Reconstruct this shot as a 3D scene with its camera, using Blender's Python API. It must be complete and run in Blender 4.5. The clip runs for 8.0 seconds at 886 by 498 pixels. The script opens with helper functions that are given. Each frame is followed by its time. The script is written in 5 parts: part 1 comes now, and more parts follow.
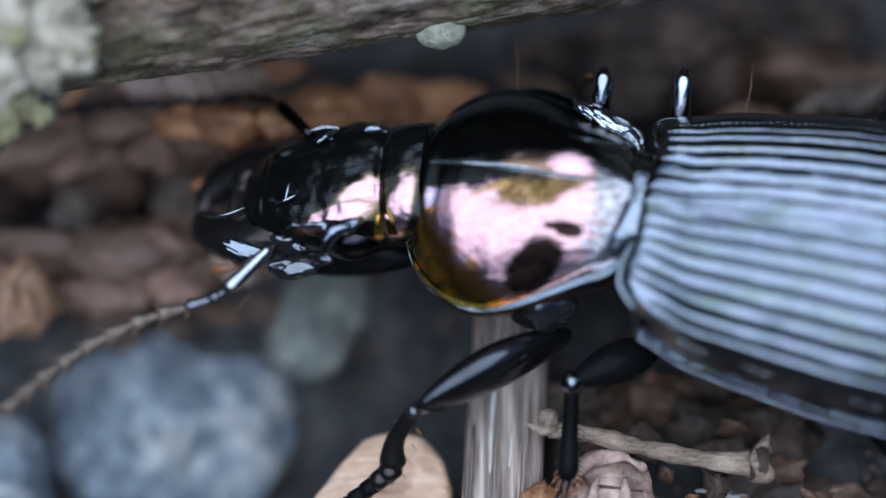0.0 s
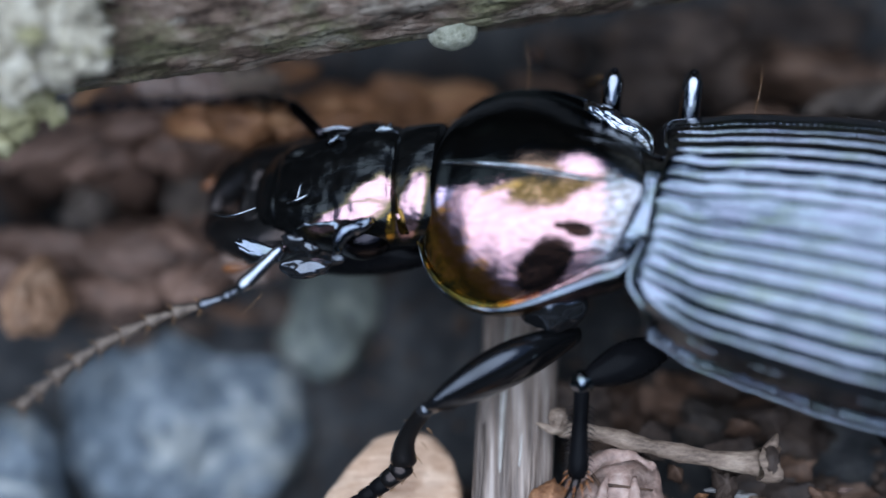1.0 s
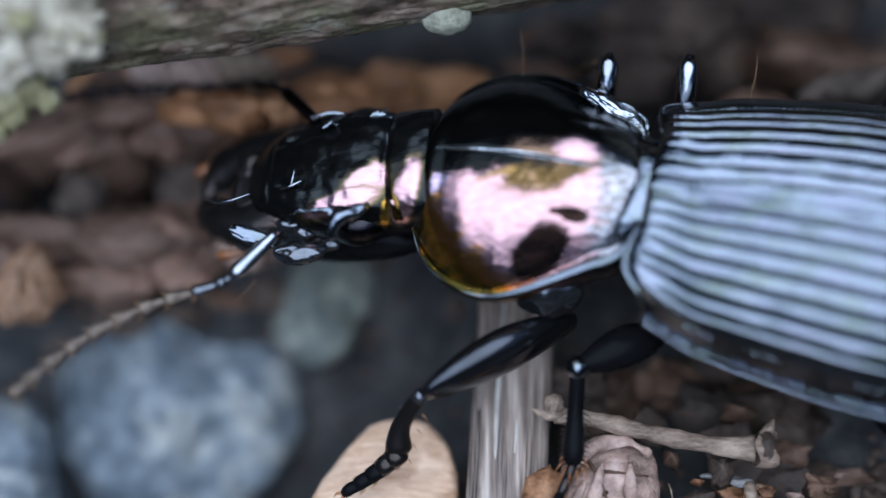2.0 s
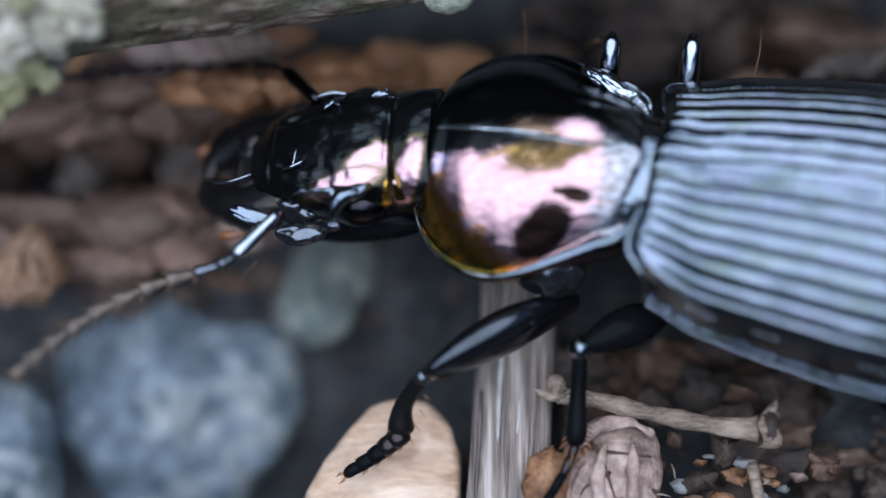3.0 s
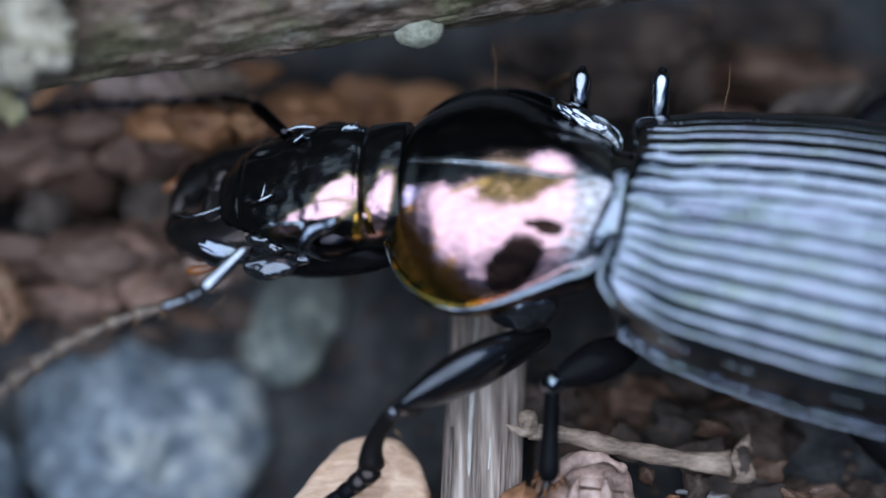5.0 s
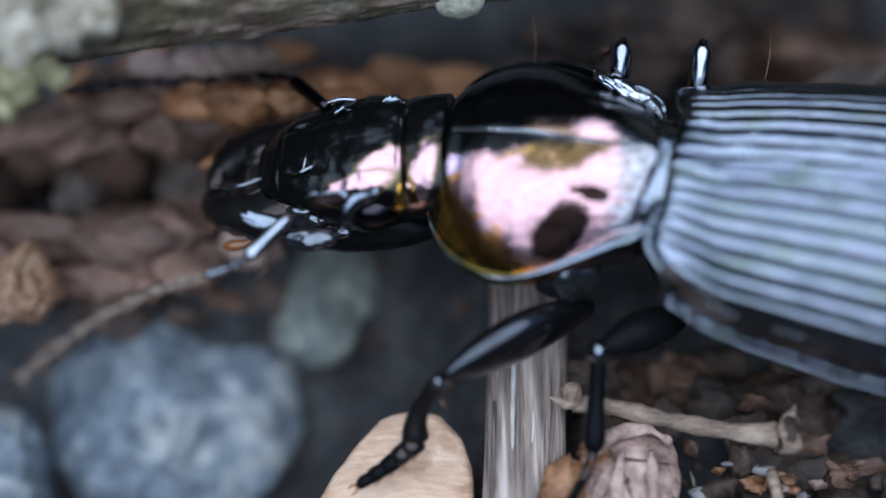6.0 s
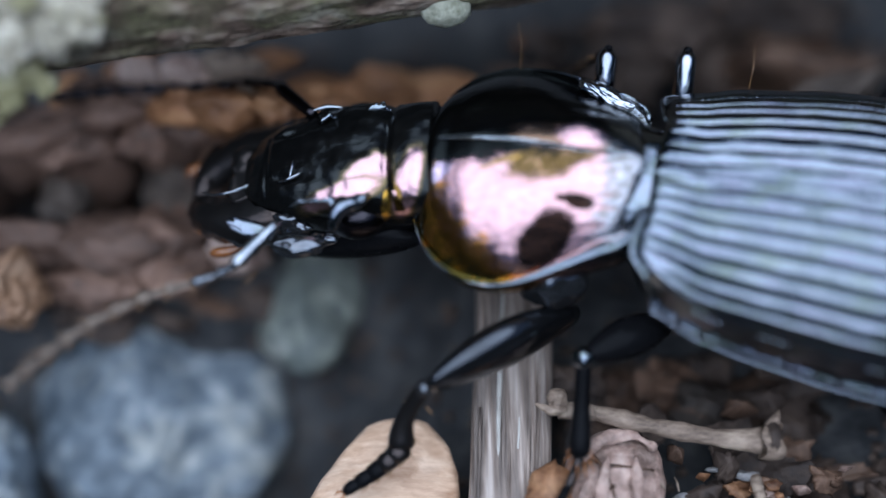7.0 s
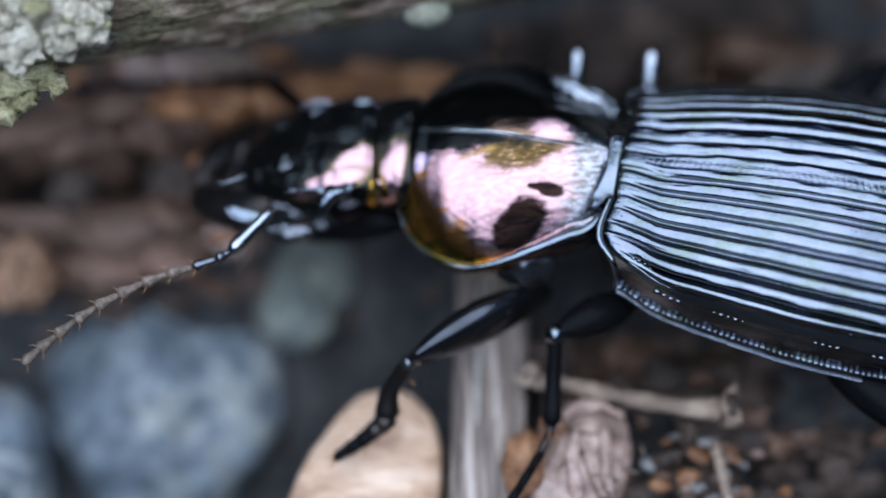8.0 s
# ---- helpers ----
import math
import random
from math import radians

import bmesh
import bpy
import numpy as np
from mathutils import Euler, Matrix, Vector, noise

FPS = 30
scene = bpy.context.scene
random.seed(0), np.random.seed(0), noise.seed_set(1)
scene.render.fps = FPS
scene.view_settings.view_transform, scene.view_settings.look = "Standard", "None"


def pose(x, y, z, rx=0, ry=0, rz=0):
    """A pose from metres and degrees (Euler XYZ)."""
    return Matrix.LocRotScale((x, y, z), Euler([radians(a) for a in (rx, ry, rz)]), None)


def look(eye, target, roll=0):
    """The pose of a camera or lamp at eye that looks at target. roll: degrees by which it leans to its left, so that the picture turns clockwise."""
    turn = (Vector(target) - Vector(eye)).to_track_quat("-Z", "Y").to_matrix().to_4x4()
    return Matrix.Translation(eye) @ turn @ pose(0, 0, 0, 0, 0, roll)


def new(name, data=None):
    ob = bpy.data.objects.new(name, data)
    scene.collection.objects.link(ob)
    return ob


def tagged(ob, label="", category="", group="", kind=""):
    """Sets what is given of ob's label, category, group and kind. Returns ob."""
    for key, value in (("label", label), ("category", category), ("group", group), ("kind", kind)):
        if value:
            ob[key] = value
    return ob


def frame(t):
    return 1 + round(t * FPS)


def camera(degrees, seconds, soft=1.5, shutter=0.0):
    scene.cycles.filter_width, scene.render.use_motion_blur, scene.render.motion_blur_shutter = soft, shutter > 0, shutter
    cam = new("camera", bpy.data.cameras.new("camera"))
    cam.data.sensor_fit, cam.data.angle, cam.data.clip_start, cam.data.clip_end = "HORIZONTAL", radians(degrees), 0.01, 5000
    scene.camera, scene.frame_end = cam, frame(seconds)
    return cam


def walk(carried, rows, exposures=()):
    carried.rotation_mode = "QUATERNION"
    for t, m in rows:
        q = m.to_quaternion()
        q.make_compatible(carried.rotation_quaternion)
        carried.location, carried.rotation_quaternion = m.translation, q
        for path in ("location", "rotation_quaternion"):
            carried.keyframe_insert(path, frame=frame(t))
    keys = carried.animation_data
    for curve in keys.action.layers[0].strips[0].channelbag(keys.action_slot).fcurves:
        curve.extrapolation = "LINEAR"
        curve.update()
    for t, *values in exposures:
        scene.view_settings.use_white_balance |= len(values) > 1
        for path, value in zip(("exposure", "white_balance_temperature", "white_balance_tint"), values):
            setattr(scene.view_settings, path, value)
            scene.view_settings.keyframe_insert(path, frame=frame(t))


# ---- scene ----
# All lengths below are in millimetres (MM turns them into metres), except in camera rows.
MM = 0.001
cam = camera(33.11, 8.0, soft=1.6)
cam.data.dof.use_dof = True
cam.data.dof.focus_distance = 0.0242
cam.data.dof.aperture_fstop = 27.0
walk(cam, [
    (0, pose(0.000000, -0.010143, 0.024251, 25.000, -0.000, -0.000)),
    (0.1, pose(-0.000010, -0.010163, 0.024270, 24.984, -0.036, -0.038)),
    (0.2, pose(-0.000019, -0.010184, 0.024288, 24.918, -0.030, -0.054)),
    (0.3, pose(-0.000029, -0.010204, 0.024306, 24.701, -0.062, -0.090)),
    (0.4, pose(-0.000038, -0.010225, 0.024325, 24.835, -0.074, -0.115)),
    (0.5, pose(-0.000048, -0.010245, 0.024343, 24.719, 0.145, -0.015)),
    (0.6, pose(-0.000053, -0.010239, 0.024347, 24.686, 0.094, 0.003)),
    (0.7, pose(-0.000058, -0.010233, 0.024351, 24.886, -0.052, -0.029)),
    (0.8, pose(-0.000064, -0.010226, 0.024355, 24.846, -0.121, -0.021)),
    (0.9, pose(-0.000069, -0.010220, 0.024359, 24.542, 0.041, 0.111)),
    (1, pose(-0.000075, -0.010214, 0.024363, 25.030, 0.161, 0.225)),
    (1.1, pose(-0.000066, -0.010219, 0.024366, 24.641, 0.226, 0.246)),
    (1.2, pose(-0.000058, -0.010224, 0.024370, 24.124, 0.132, 0.183)),
    (1.3, pose(-0.000050, -0.010228, 0.024373, 24.543, -0.175, 0.010)),
    (1.4, pose(-0.000042, -0.010233, 0.024377, 24.988, -0.459, -0.156)),
    (1.5, pose(-0.000033, -0.010238, 0.024380, 25.108, -0.440, -0.158)),
    (1.6, pose(-0.000047, -0.010234, 0.024354, 24.971, -0.363, -0.133)),
    (1.7, pose(-0.000061, -0.010229, 0.024328, 24.686, -0.424, -0.182)),
    (1.8, pose(-0.000074, -0.010224, 0.024302, 24.706, -0.273, -0.118)),
    (1.9, pose(-0.000088, -0.010219, 0.024276, 24.397, -0.045, -0.014)),
    (2, pose(-0.000101, -0.010214, 0.024250, 24.602, -0.019, -0.017)),
    (2.1, pose(-0.000094, -0.010285, 0.024245, 24.665, -0.078, -0.030)),
    (2.2, pose(-0.000086, -0.010355, 0.024239, 24.388, -0.115, -0.032)),
    (3.3, pose(-0.000137, -0.010137, 0.024125, 23.907, 0.055, -0.064)),
    (3.4, pose(-0.000114, -0.010110, 0.024113, 23.807, -0.035, -0.081)),
    (3.5, pose(-0.000091, -0.010082, 0.024100, 23.536, -0.060, -0.063)),
    (3.6, pose(-0.000087, -0.010090, 0.024131, 23.565, -0.142, -0.151)),
    (3.7, pose(-0.000083, -0.010097, 0.024161, 23.891, -0.077, -0.160)),
    (3.8, pose(-0.000079, -0.010105, 0.024192, 24.030, -0.204, -0.272)),
    (3.9, pose(-0.000075, -0.010113, 0.024222, 24.447, -0.216, -0.322)),
    (4, pose(-0.000071, -0.010120, 0.024252, 24.642, -0.091, -0.299)),
    (4.1, pose(-0.000081, -0.010151, 0.024228, 23.783, 0.145, -0.189)),
    (4.2, pose(-0.000090, -0.010182, 0.024204, 23.183, 0.304, -0.122)),
    (4.3, pose(-0.000100, -0.010214, 0.024180, 23.758, -0.017, -0.309)),
    (4.4, pose(-0.000109, -0.010245, 0.024156, 24.008, -0.357, -0.511)),
    (4.5, pose(-0.000118, -0.010276, 0.024132, 23.695, -0.183, -0.432)),
    (4.6, pose(-0.000146, -0.010233, 0.024093, 23.599, -0.042, -0.279)),
    (4.7, pose(-0.000174, -0.010190, 0.024055, 24.146, -0.381, -0.388)),
    (5.8, pose(-0.001140, -0.011442, 0.023272, 27.541, -2.040, -1.509)),
    (5.9, pose(-0.001220, -0.011422, 0.023224, 27.627, -1.982, -1.427)),
    (6, pose(-0.001299, -0.011401, 0.023176, 27.736, -1.910, -1.335)),
    (6.1, pose(-0.001315, -0.011373, 0.023173, 27.265, -2.013, -1.395)),
    (6.2, pose(-0.001332, -0.011344, 0.023170, 27.104, -2.221, -1.515)),
    (6.3, pose(-0.001348, -0.011316, 0.023167, 27.751, -2.471, -1.650)),
    (6.4, pose(-0.001365, -0.011288, 0.023164, 27.870, -2.497, -1.650)),
    (6.5, pose(-0.001381, -0.011260, 0.023161, 27.573, -2.222, -1.467)),
    (6.6, pose(-0.001367, -0.011279, 0.023192, 28.397, -2.282, -1.499)),
    (6.7, pose(-0.001352, -0.011298, 0.023223, 28.881, -2.470, -1.620)),
    (6.8, pose(-0.001338, -0.011317, 0.023254, 27.713, -2.076, -1.390)),
    (6.9, pose(-0.001324, -0.011335, 0.023285, 27.170, -2.222, -1.493)),
    (7, pose(-0.001310, -0.011354, 0.023316, 27.765, -2.393, -1.599)),
    (7.1, pose(-0.001274, -0.011375, 0.023379, 27.345, -1.980, -1.408)),
    (7.2, pose(-0.001237, -0.011396, 0.023441, 26.475, -1.624, -1.261)),
    (7.3, pose(-0.001201, -0.011417, 0.023504, 27.136, -1.683, -1.352)),
    (7.4, pose(-0.001165, -0.011438, 0.023567, 27.891, -1.983, -1.596)),
    (7.5, pose(-0.001129, -0.011459, 0.023630, 27.677, -1.919, -1.621)),
    (7.6, pose(-0.001129, -0.011593, 0.023923, 27.213, -2.085, -1.717)),
    (7.7, pose(-0.001128, -0.011727, 0.024215, 27.252, -2.374, -1.888)),
    (7.8, pose(-0.001128, -0.011860, 0.024508, 27.249, -2.515, -1.968)),
    (7.9, pose(-0.001127, -0.011994, 0.024801, 26.650, -2.378, -1.872)),
    (8, pose(-0.001127, -0.012128, 0.025094, 26.862, -2.341, -1.845)),
], exposures=[(0.0, 0.34, 5330, 10), (8.0, 0.34, 5330, 10)])

# ---- daylight: an open, thinly clouded sky ----
SUN_EL, SUN_AZ = radians(80), radians(212)
world = bpy.data.worlds.new("sky")
scene.world = world
world.use_nodes = True
wt = world.node_tree
sky = wt.nodes.new("ShaderNodeTexSky")
sky.sky_type = "NISHITA"
sky.sun_disc = False
sky.sun_elevation, sky.sun_rotation = SUN_EL, SUN_AZ
sky.air_density, sky.dust_density, sky.ozone_density = 1.0, 1.0, 2.0
back = wt.nodes["Background"]
back.inputs["Strength"].default_value = 0.075
wt.links.new(sky.outputs["Color"], back.inputs["Color"])
sun = new("sun", bpy.data.lights.new("sun", "SUN"))
sun.data.energy, sun.data.angle, sun.data.color = 4.2, radians(89), (0.93, 0.97, 1.0)
sdir = Vector((math.sin(SUN_AZ) * math.cos(SUN_EL), math.cos(SUN_AZ) * math.cos(SUN_EL), math.sin(SUN_EL)))
sun.matrix_world = look(sdir * 0.2, (0, 0, 0))


# ---- mesh helpers ----
def part(name, verts, faces, mat, parent=None, label="", smooth=True):
    """One mesh object from points in mm; under a parent they are moved into its space."""
    v = np.asarray(verts, dtype=float) * MM
    o = parent
    while o is not None:
        v = v - np.array(o.location)
        o = o.parent
    me = bpy.data.meshes.new(name)
    me.from_pydata(v.tolist(), [], [tuple(f) for f in faces])
    if smooth:
        me.polygons.foreach_set("use_smooth", [True] * len(me.polygons))
    me.materials.append(mat)
    me.update()
    ob = new(name, me)
    if parent is not None:
        ob.parent = parent
    if label:
        ob["label"] = label
    return ob


def thing(name, at, label, category, group="", kind=""):
    """An empty at the base of a thing, in mm."""
    ob = new(name)
    ob.empty_display_size = 0.001
    ob.location = Vector(at) * MM
    return tagged(ob, label, category, group, kind)


def grid_faces(nu, nv, closed=False):
    out = []
    for i in range(nu - 1):
        for j in range(nv if closed else nv - 1):
            k = (j + 1) % nv
            out.append((i * nv + j, i * nv + k, (i + 1) * nv + k, (i + 1) * nv + j))
    return out


def tube(pts, radii, segs=12, squash=1.0, caps=True, up=(0, 0, 1)):
    """A round, tapered tube through points; squash flattens it across 'up'."""
    pts = [Vector(p) for p in pts]
    verts, n = [], len(pts)
    side = None
    for i, p in enumerate(pts):
        d = (pts[min(i + 1, n - 1)] - pts[max(i - 1, 0)]).normalized()
        s = d.cross(Vector(up))
        if s.length < 1e-3:
            s = d.cross(Vector((1, 0, 0)))
        s.normalize()
        if side is not None and s.dot(side) < 0:
            s = -s
        side = s
        b = s.cross(d)
        for j in range(segs):
            a = 2 * math.pi * j / segs
            verts.append(p + s * (math.cos(a) * radii[i]) + b * (math.sin(a) * radii[i] * squash))
    faces = grid_faces(n, segs, True)
    if caps:
        faces.append(tuple(range(segs - 1, -1, -1)))
        faces.append(tuple(range((n - 1) * segs, n * segs)))
    return [tuple(v) for v in verts], faces


def spline(pts, n):
    """n points on a smooth curve (Catmull-Rom) through pts of any width."""
    p = np.array([pts[0], *pts, pts[-1]], dtype=float)
    out = []
    for u in np.linspace(0, len(pts) - 1, n):
        i = min(int(u), len(pts) - 2)
        f = u - i
        a, b, c, d = p[i], p[i + 1], p[i + 2], p[i + 3]
        out.append(0.5 * (2 * b + (c - a) * f + (2 * a - 5 * b + 4 * c - d) * f * f + (3 * b - a - 3 * c + d) * f ** 3))
    return np.array(out)


def profile(x, keys):
    """Smooth interpolation of (x, value) keys."""
    kx = np.array([k[0] for k in keys], dtype=float)
    kv = np.array([k[1] for k in keys], dtype=float)
    x = np.asarray(x, dtype=float)
    i = np.clip(np.searchsorted(kx, x) - 1, 0, len(kx) - 2)
    m = np.gradient(kv, kx)
    h = kx[i + 1] - kx[i]
    t = np.clip((x - kx[i]) / h, 0, 1)
    return ((2 * t ** 3 - 3 * t ** 2 + 1) * kv[i] + (t ** 3 - 2 * t ** 2 + t) * h * m[i]
            + (-2 * t ** 3 + 3 * t ** 2) * kv[i + 1] + (t ** 3 - t ** 2) * h * m[i + 1])


def ball(at, r, subdiv=3, stretch=(1, 1, 1), rough=0.0, freq=1.0, seed=0, octaves=4):
    """A lumpy rounded body: an icosphere pushed in and out by noise."""
    bm = bmesh.new()
    bmesh.ops.create_icosphere(bm, subdivisions=subdiv, radius=1.0)
    out = []
    for v in bm.verts:
        d = v.co.normalized()
        k = 1.0
        if rough:
            k += rough * noise.fractal(d * freq + Vector((seed * 7.3, seed * 3.1, seed)), 1.0, 2.0, octaves)
        out.append((at[0] + d.x * r * stretch[0] * k, at[1] + d.y * r * stretch[1] * k, at[2] + d.z * r * stretch[2] * k))
    faces = [tuple(v.index for v in f.verts) for f in bm.faces]
    bm.free()
    return out, faces


def turned(verts, yaw=0, pitch=0, roll=0, at=(0, 0, 0)):
    m = Matrix.Translation(at) @ Euler((radians(roll), radians(pitch), radians(yaw)), "XYZ").to_matrix().to_4x4()
    r = np.array(m)
    return np.asarray(verts, dtype=float) @ r[:3, :3].T + r[:3, 3]


# ---- materials ----
def material(name, rough=0.5, metallic=0.0, spec=0.5, coat=0.0):
    m = bpy.data.materials.new(name)
    m.use_nodes = True
    b = m.node_tree.nodes["Principled BSDF"]
    b.inputs["Roughness"].default_value = rough
    b.inputs["Metallic"].default_value = metallic
    b.inputs["Specular IOR Level"].default_value = spec
    b.inputs["Coat Weight"].default_value = coat
    b.inputs["Coat Roughness"].default_value = 0.06
    return m, m.node_tree, b


def tex(nt, kind, size, detail=4.0, stretch=(1, 1, 1), coord="Object", **kw):
    """A noise, voronoi or wave texture whose features measure about 'size' mm."""
    tc = nt.nodes.new("ShaderNodeTexCoord")
    mp = nt.nodes.new("ShaderNodeMapping")
    mp.inputs["Scale"].default_value = [s / (size * MM) for s in stretch]
    t = nt.nodes.new({"noise": "ShaderNodeTexNoise", "voronoi": "ShaderNodeTexVoronoi"}[kind])
    t.inputs["Scale"].default_value = 1.0
    if kind == "noise":
        t.inputs["Detail"].default_value = detail
        t.inputs["Roughness"].default_value = kw.get("grit", 0.6)
        t.inputs["Distortion"].default_value = kw.get("twist", 0.0)
    nt.links.new(tc.outputs[coord], mp.inputs["Vector"])
    nt.links.new(mp.outputs["Vector"], t.inputs["Vector"])
    return t.outputs["Fac"] if kind == "noise" else t.outputs["Distance"]


def ramp(nt, fac, stops):
    r = nt.nodes.new("ShaderNodeValToRGB")
    e = r.color_ramp.elements
    while len(e) < len(stops):
        e.new(0.5)
    for el, (p, c) in zip(e, stops):
        el.position, el.color = p, (*c, 1)
    nt.links.new(fac, r.inputs["Fac"])
    return r.outputs["Color"]


def mixed(nt, a, b, fac, mode="MIX"):
    m = nt.nodes.new("ShaderNodeMix")
    m.data_type, m.blend_type = "RGBA", mode
    for sock, v in (("Factor_Float", fac), ("A_Color", a), ("B_Color", b)):
        i = next(s for s in m.inputs if s.identifier == sock)
        if isinstance(v, (float, int)):
            i.default_value = v
        elif isinstance(v, tuple):
            i.default_value = (*v, 1)
        else:
            nt.links.new(v, i)
    return next(s for s in m.outputs if s.identifier == "Result_Color")


def bump(nt, bsdf, fac, height, strength=1.0, chain=None):
    b = nt.nodes.new("ShaderNodeBump")
    b.inputs["Distance"].default_value = height * MM
    b.inputs["Strength"].default_value = strength
    nt.links.new(fac, b.inputs["Height"])
    if chain:
        nt.links.new(chain, b.inputs["Normal"])
    nt.links.new(b.outputs["Normal"], bsdf.inputs["Normal"])
    return b.outputs["Normal"]


def sep_random(nt):
    return nt.nodes.new("ShaderNodeObjectInfo").outputs["Random"]


def mat_matter(name, dark, mid, light, size, rough=0.75, height=0.03, stretch=(1, 1, 1), vary=0.35, spec=0.3, coord="Object", span=0.14):
    """Dull natural matter: two scales of mottling, bump, and a shade of its own for each piece."""
    m, nt, b = material(name, rough, spec=spec)
    n1 = tex(nt, "noise", size, 6, stretch, coord)
    n2 = tex(nt, "noise", size * 0.22, 4, stretch, coord)
    c = ramp(nt, n1, [(0.5 - span, dark), (0.5, mid), (0.5 + span, light)])
    c = mixed(nt, c, ramp(nt, n2, [(0.3, tuple(x * 0.45 for x in dark)), (0.7, light)]), 0.4)
    rnd = ramp(nt, sep_random(nt), [(0.0, (1 - vary,) * 3), (1.0, (1 + 0 * vary,) * 3)])
    c = mixed(nt, c, rnd, 1.0, "MULTIPLY")
    nt.links.new(c, b.inputs["Base Color"])
    n = bump(nt, b, n1, height * 2.0, 0.7)
    bump(nt, b, n2, height, 0.9, n)
    nt.links.new(ramp(nt, n2, [(0.2, (max(rough - 0.25, 0.1),) * 3), (0.8, (min(rough + 0.15, 1),) * 3)]), b.inputs["Roughness"])
    return m


def calc(nt, op, *vals):
    m = nt.nodes.new("ShaderNodeMath")
    m.operation = op
    for s, v in zip(m.inputs, vals):
        if isinstance(v, (int, float)):
            s.default_value = v
        else:
            nt.links.new(v, s)
    return m.outputs[0]


def placed(nt, at, size, yaw=0.0):
    """The point in a zone's own space: its middle at 'at' (mm), its half axes 'size' (mm)."""
    tc = nt.nodes.new("ShaderNodeTexCoord")
    mp = nt.nodes.new("ShaderNodeMapping")
    mp.vector_type = "TEXTURE"
    mp.inputs["Location"].default_value = [c * MM for c in at]
    mp.inputs["Rotation"].default_value = (0, 0, radians(yaw))
    mp.inputs["Scale"].default_value = [c * MM for c in size]
    nt.links.new(tc.outputs["Object"], mp.inputs["Vector"])
    return mp.outputs["Vector"]


def reach(nt, at, size, yaw=0.0, rag=None, much=0.4):
    """0 in the middle of an oval zone, 1 on its ragged edge."""
    ln = nt.nodes.new("ShaderNodeVectorMath")
    ln.operation = "LENGTH"
    nt.links.new(placed(nt, at, size, yaw), ln.inputs[0])
    d = ln.outputs["Value"]
    return d if rag is None else calc(nt, "MULTIPLY_ADD", calc(nt, "SUBTRACT", rag, 0.5), much, d)


def inside(nt, d, edge=1.0, soft=0.25, top=1.0):
    r = nt.nodes.new("ShaderNodeMapRange")
    r.interpolation_type = "SMOOTHSTEP"
    nt.links.new(d, r.inputs["Value"])
    r.inputs["From Min"].default_value, r.inputs["From Max"].default_value = edge - soft, edge + soft
    r.inputs["To Min"].default_value, r.inputs["To Max"].default_value = top, 0.0
    return r.outputs["Result"]


def beyond(nt, at, yaw, rag, much, soft, top=1.0):
    """1 on the side of a line towards which 'yaw' points, 0 on the other."""
    sp = nt.nodes.new("ShaderNodeSeparateXYZ")
    nt.links.new(placed(nt, at, (1, 1, 1), yaw), sp.inputs[0])
    d = calc(nt, "MULTIPLY_ADD", calc(nt, "SUBTRACT", rag, 0.5), -much, calc(nt, "MULTIPLY", sp.outputs["X"], -1.0))
    return inside(nt, d, 0.0, soft, top)


def bronze_base(name, metal=0.97, veil=0.05):
    m, nt, b = material(name, 0.1, metal, coat=veil)
    b.inputs["Coat Roughness"].default_value = 0.6          # rough coat veils the blacks like lens haze
    n = tex(nt, "noise", 0.5, 5, (1, 2.2, 1), twist=0.6)
    fine = tex(nt, "noise", 0.09, 4, (0.6, 1.6, 1))
    hairs = tex(nt, "noise", 0.07, 4, (0.35, 2.0, 1), twist=0.3, grit=0.7)
    k = bump(nt, b, n, 0.03, 0.5)
    wr = tex(nt, "noise", 0.05, 3, (2.2, 0.35, 1), twist=0.4)
    k = bump(nt, b, wr, 0.005, 0.5, k)
    bump(nt, b, fine, 0.006, 0.5, k)
    nt.links.new(ramp(nt, fine, [(0.3, (0.13,) * 3), (0.7, (0.07,) * 3)]), b.inputs["Roughness"])
    return m, nt, b, n, fine, hairs


PINK, REFLECTED_DARK = (0.43, 0.26, 0.265), (0.006, 0.007, 0.0065)


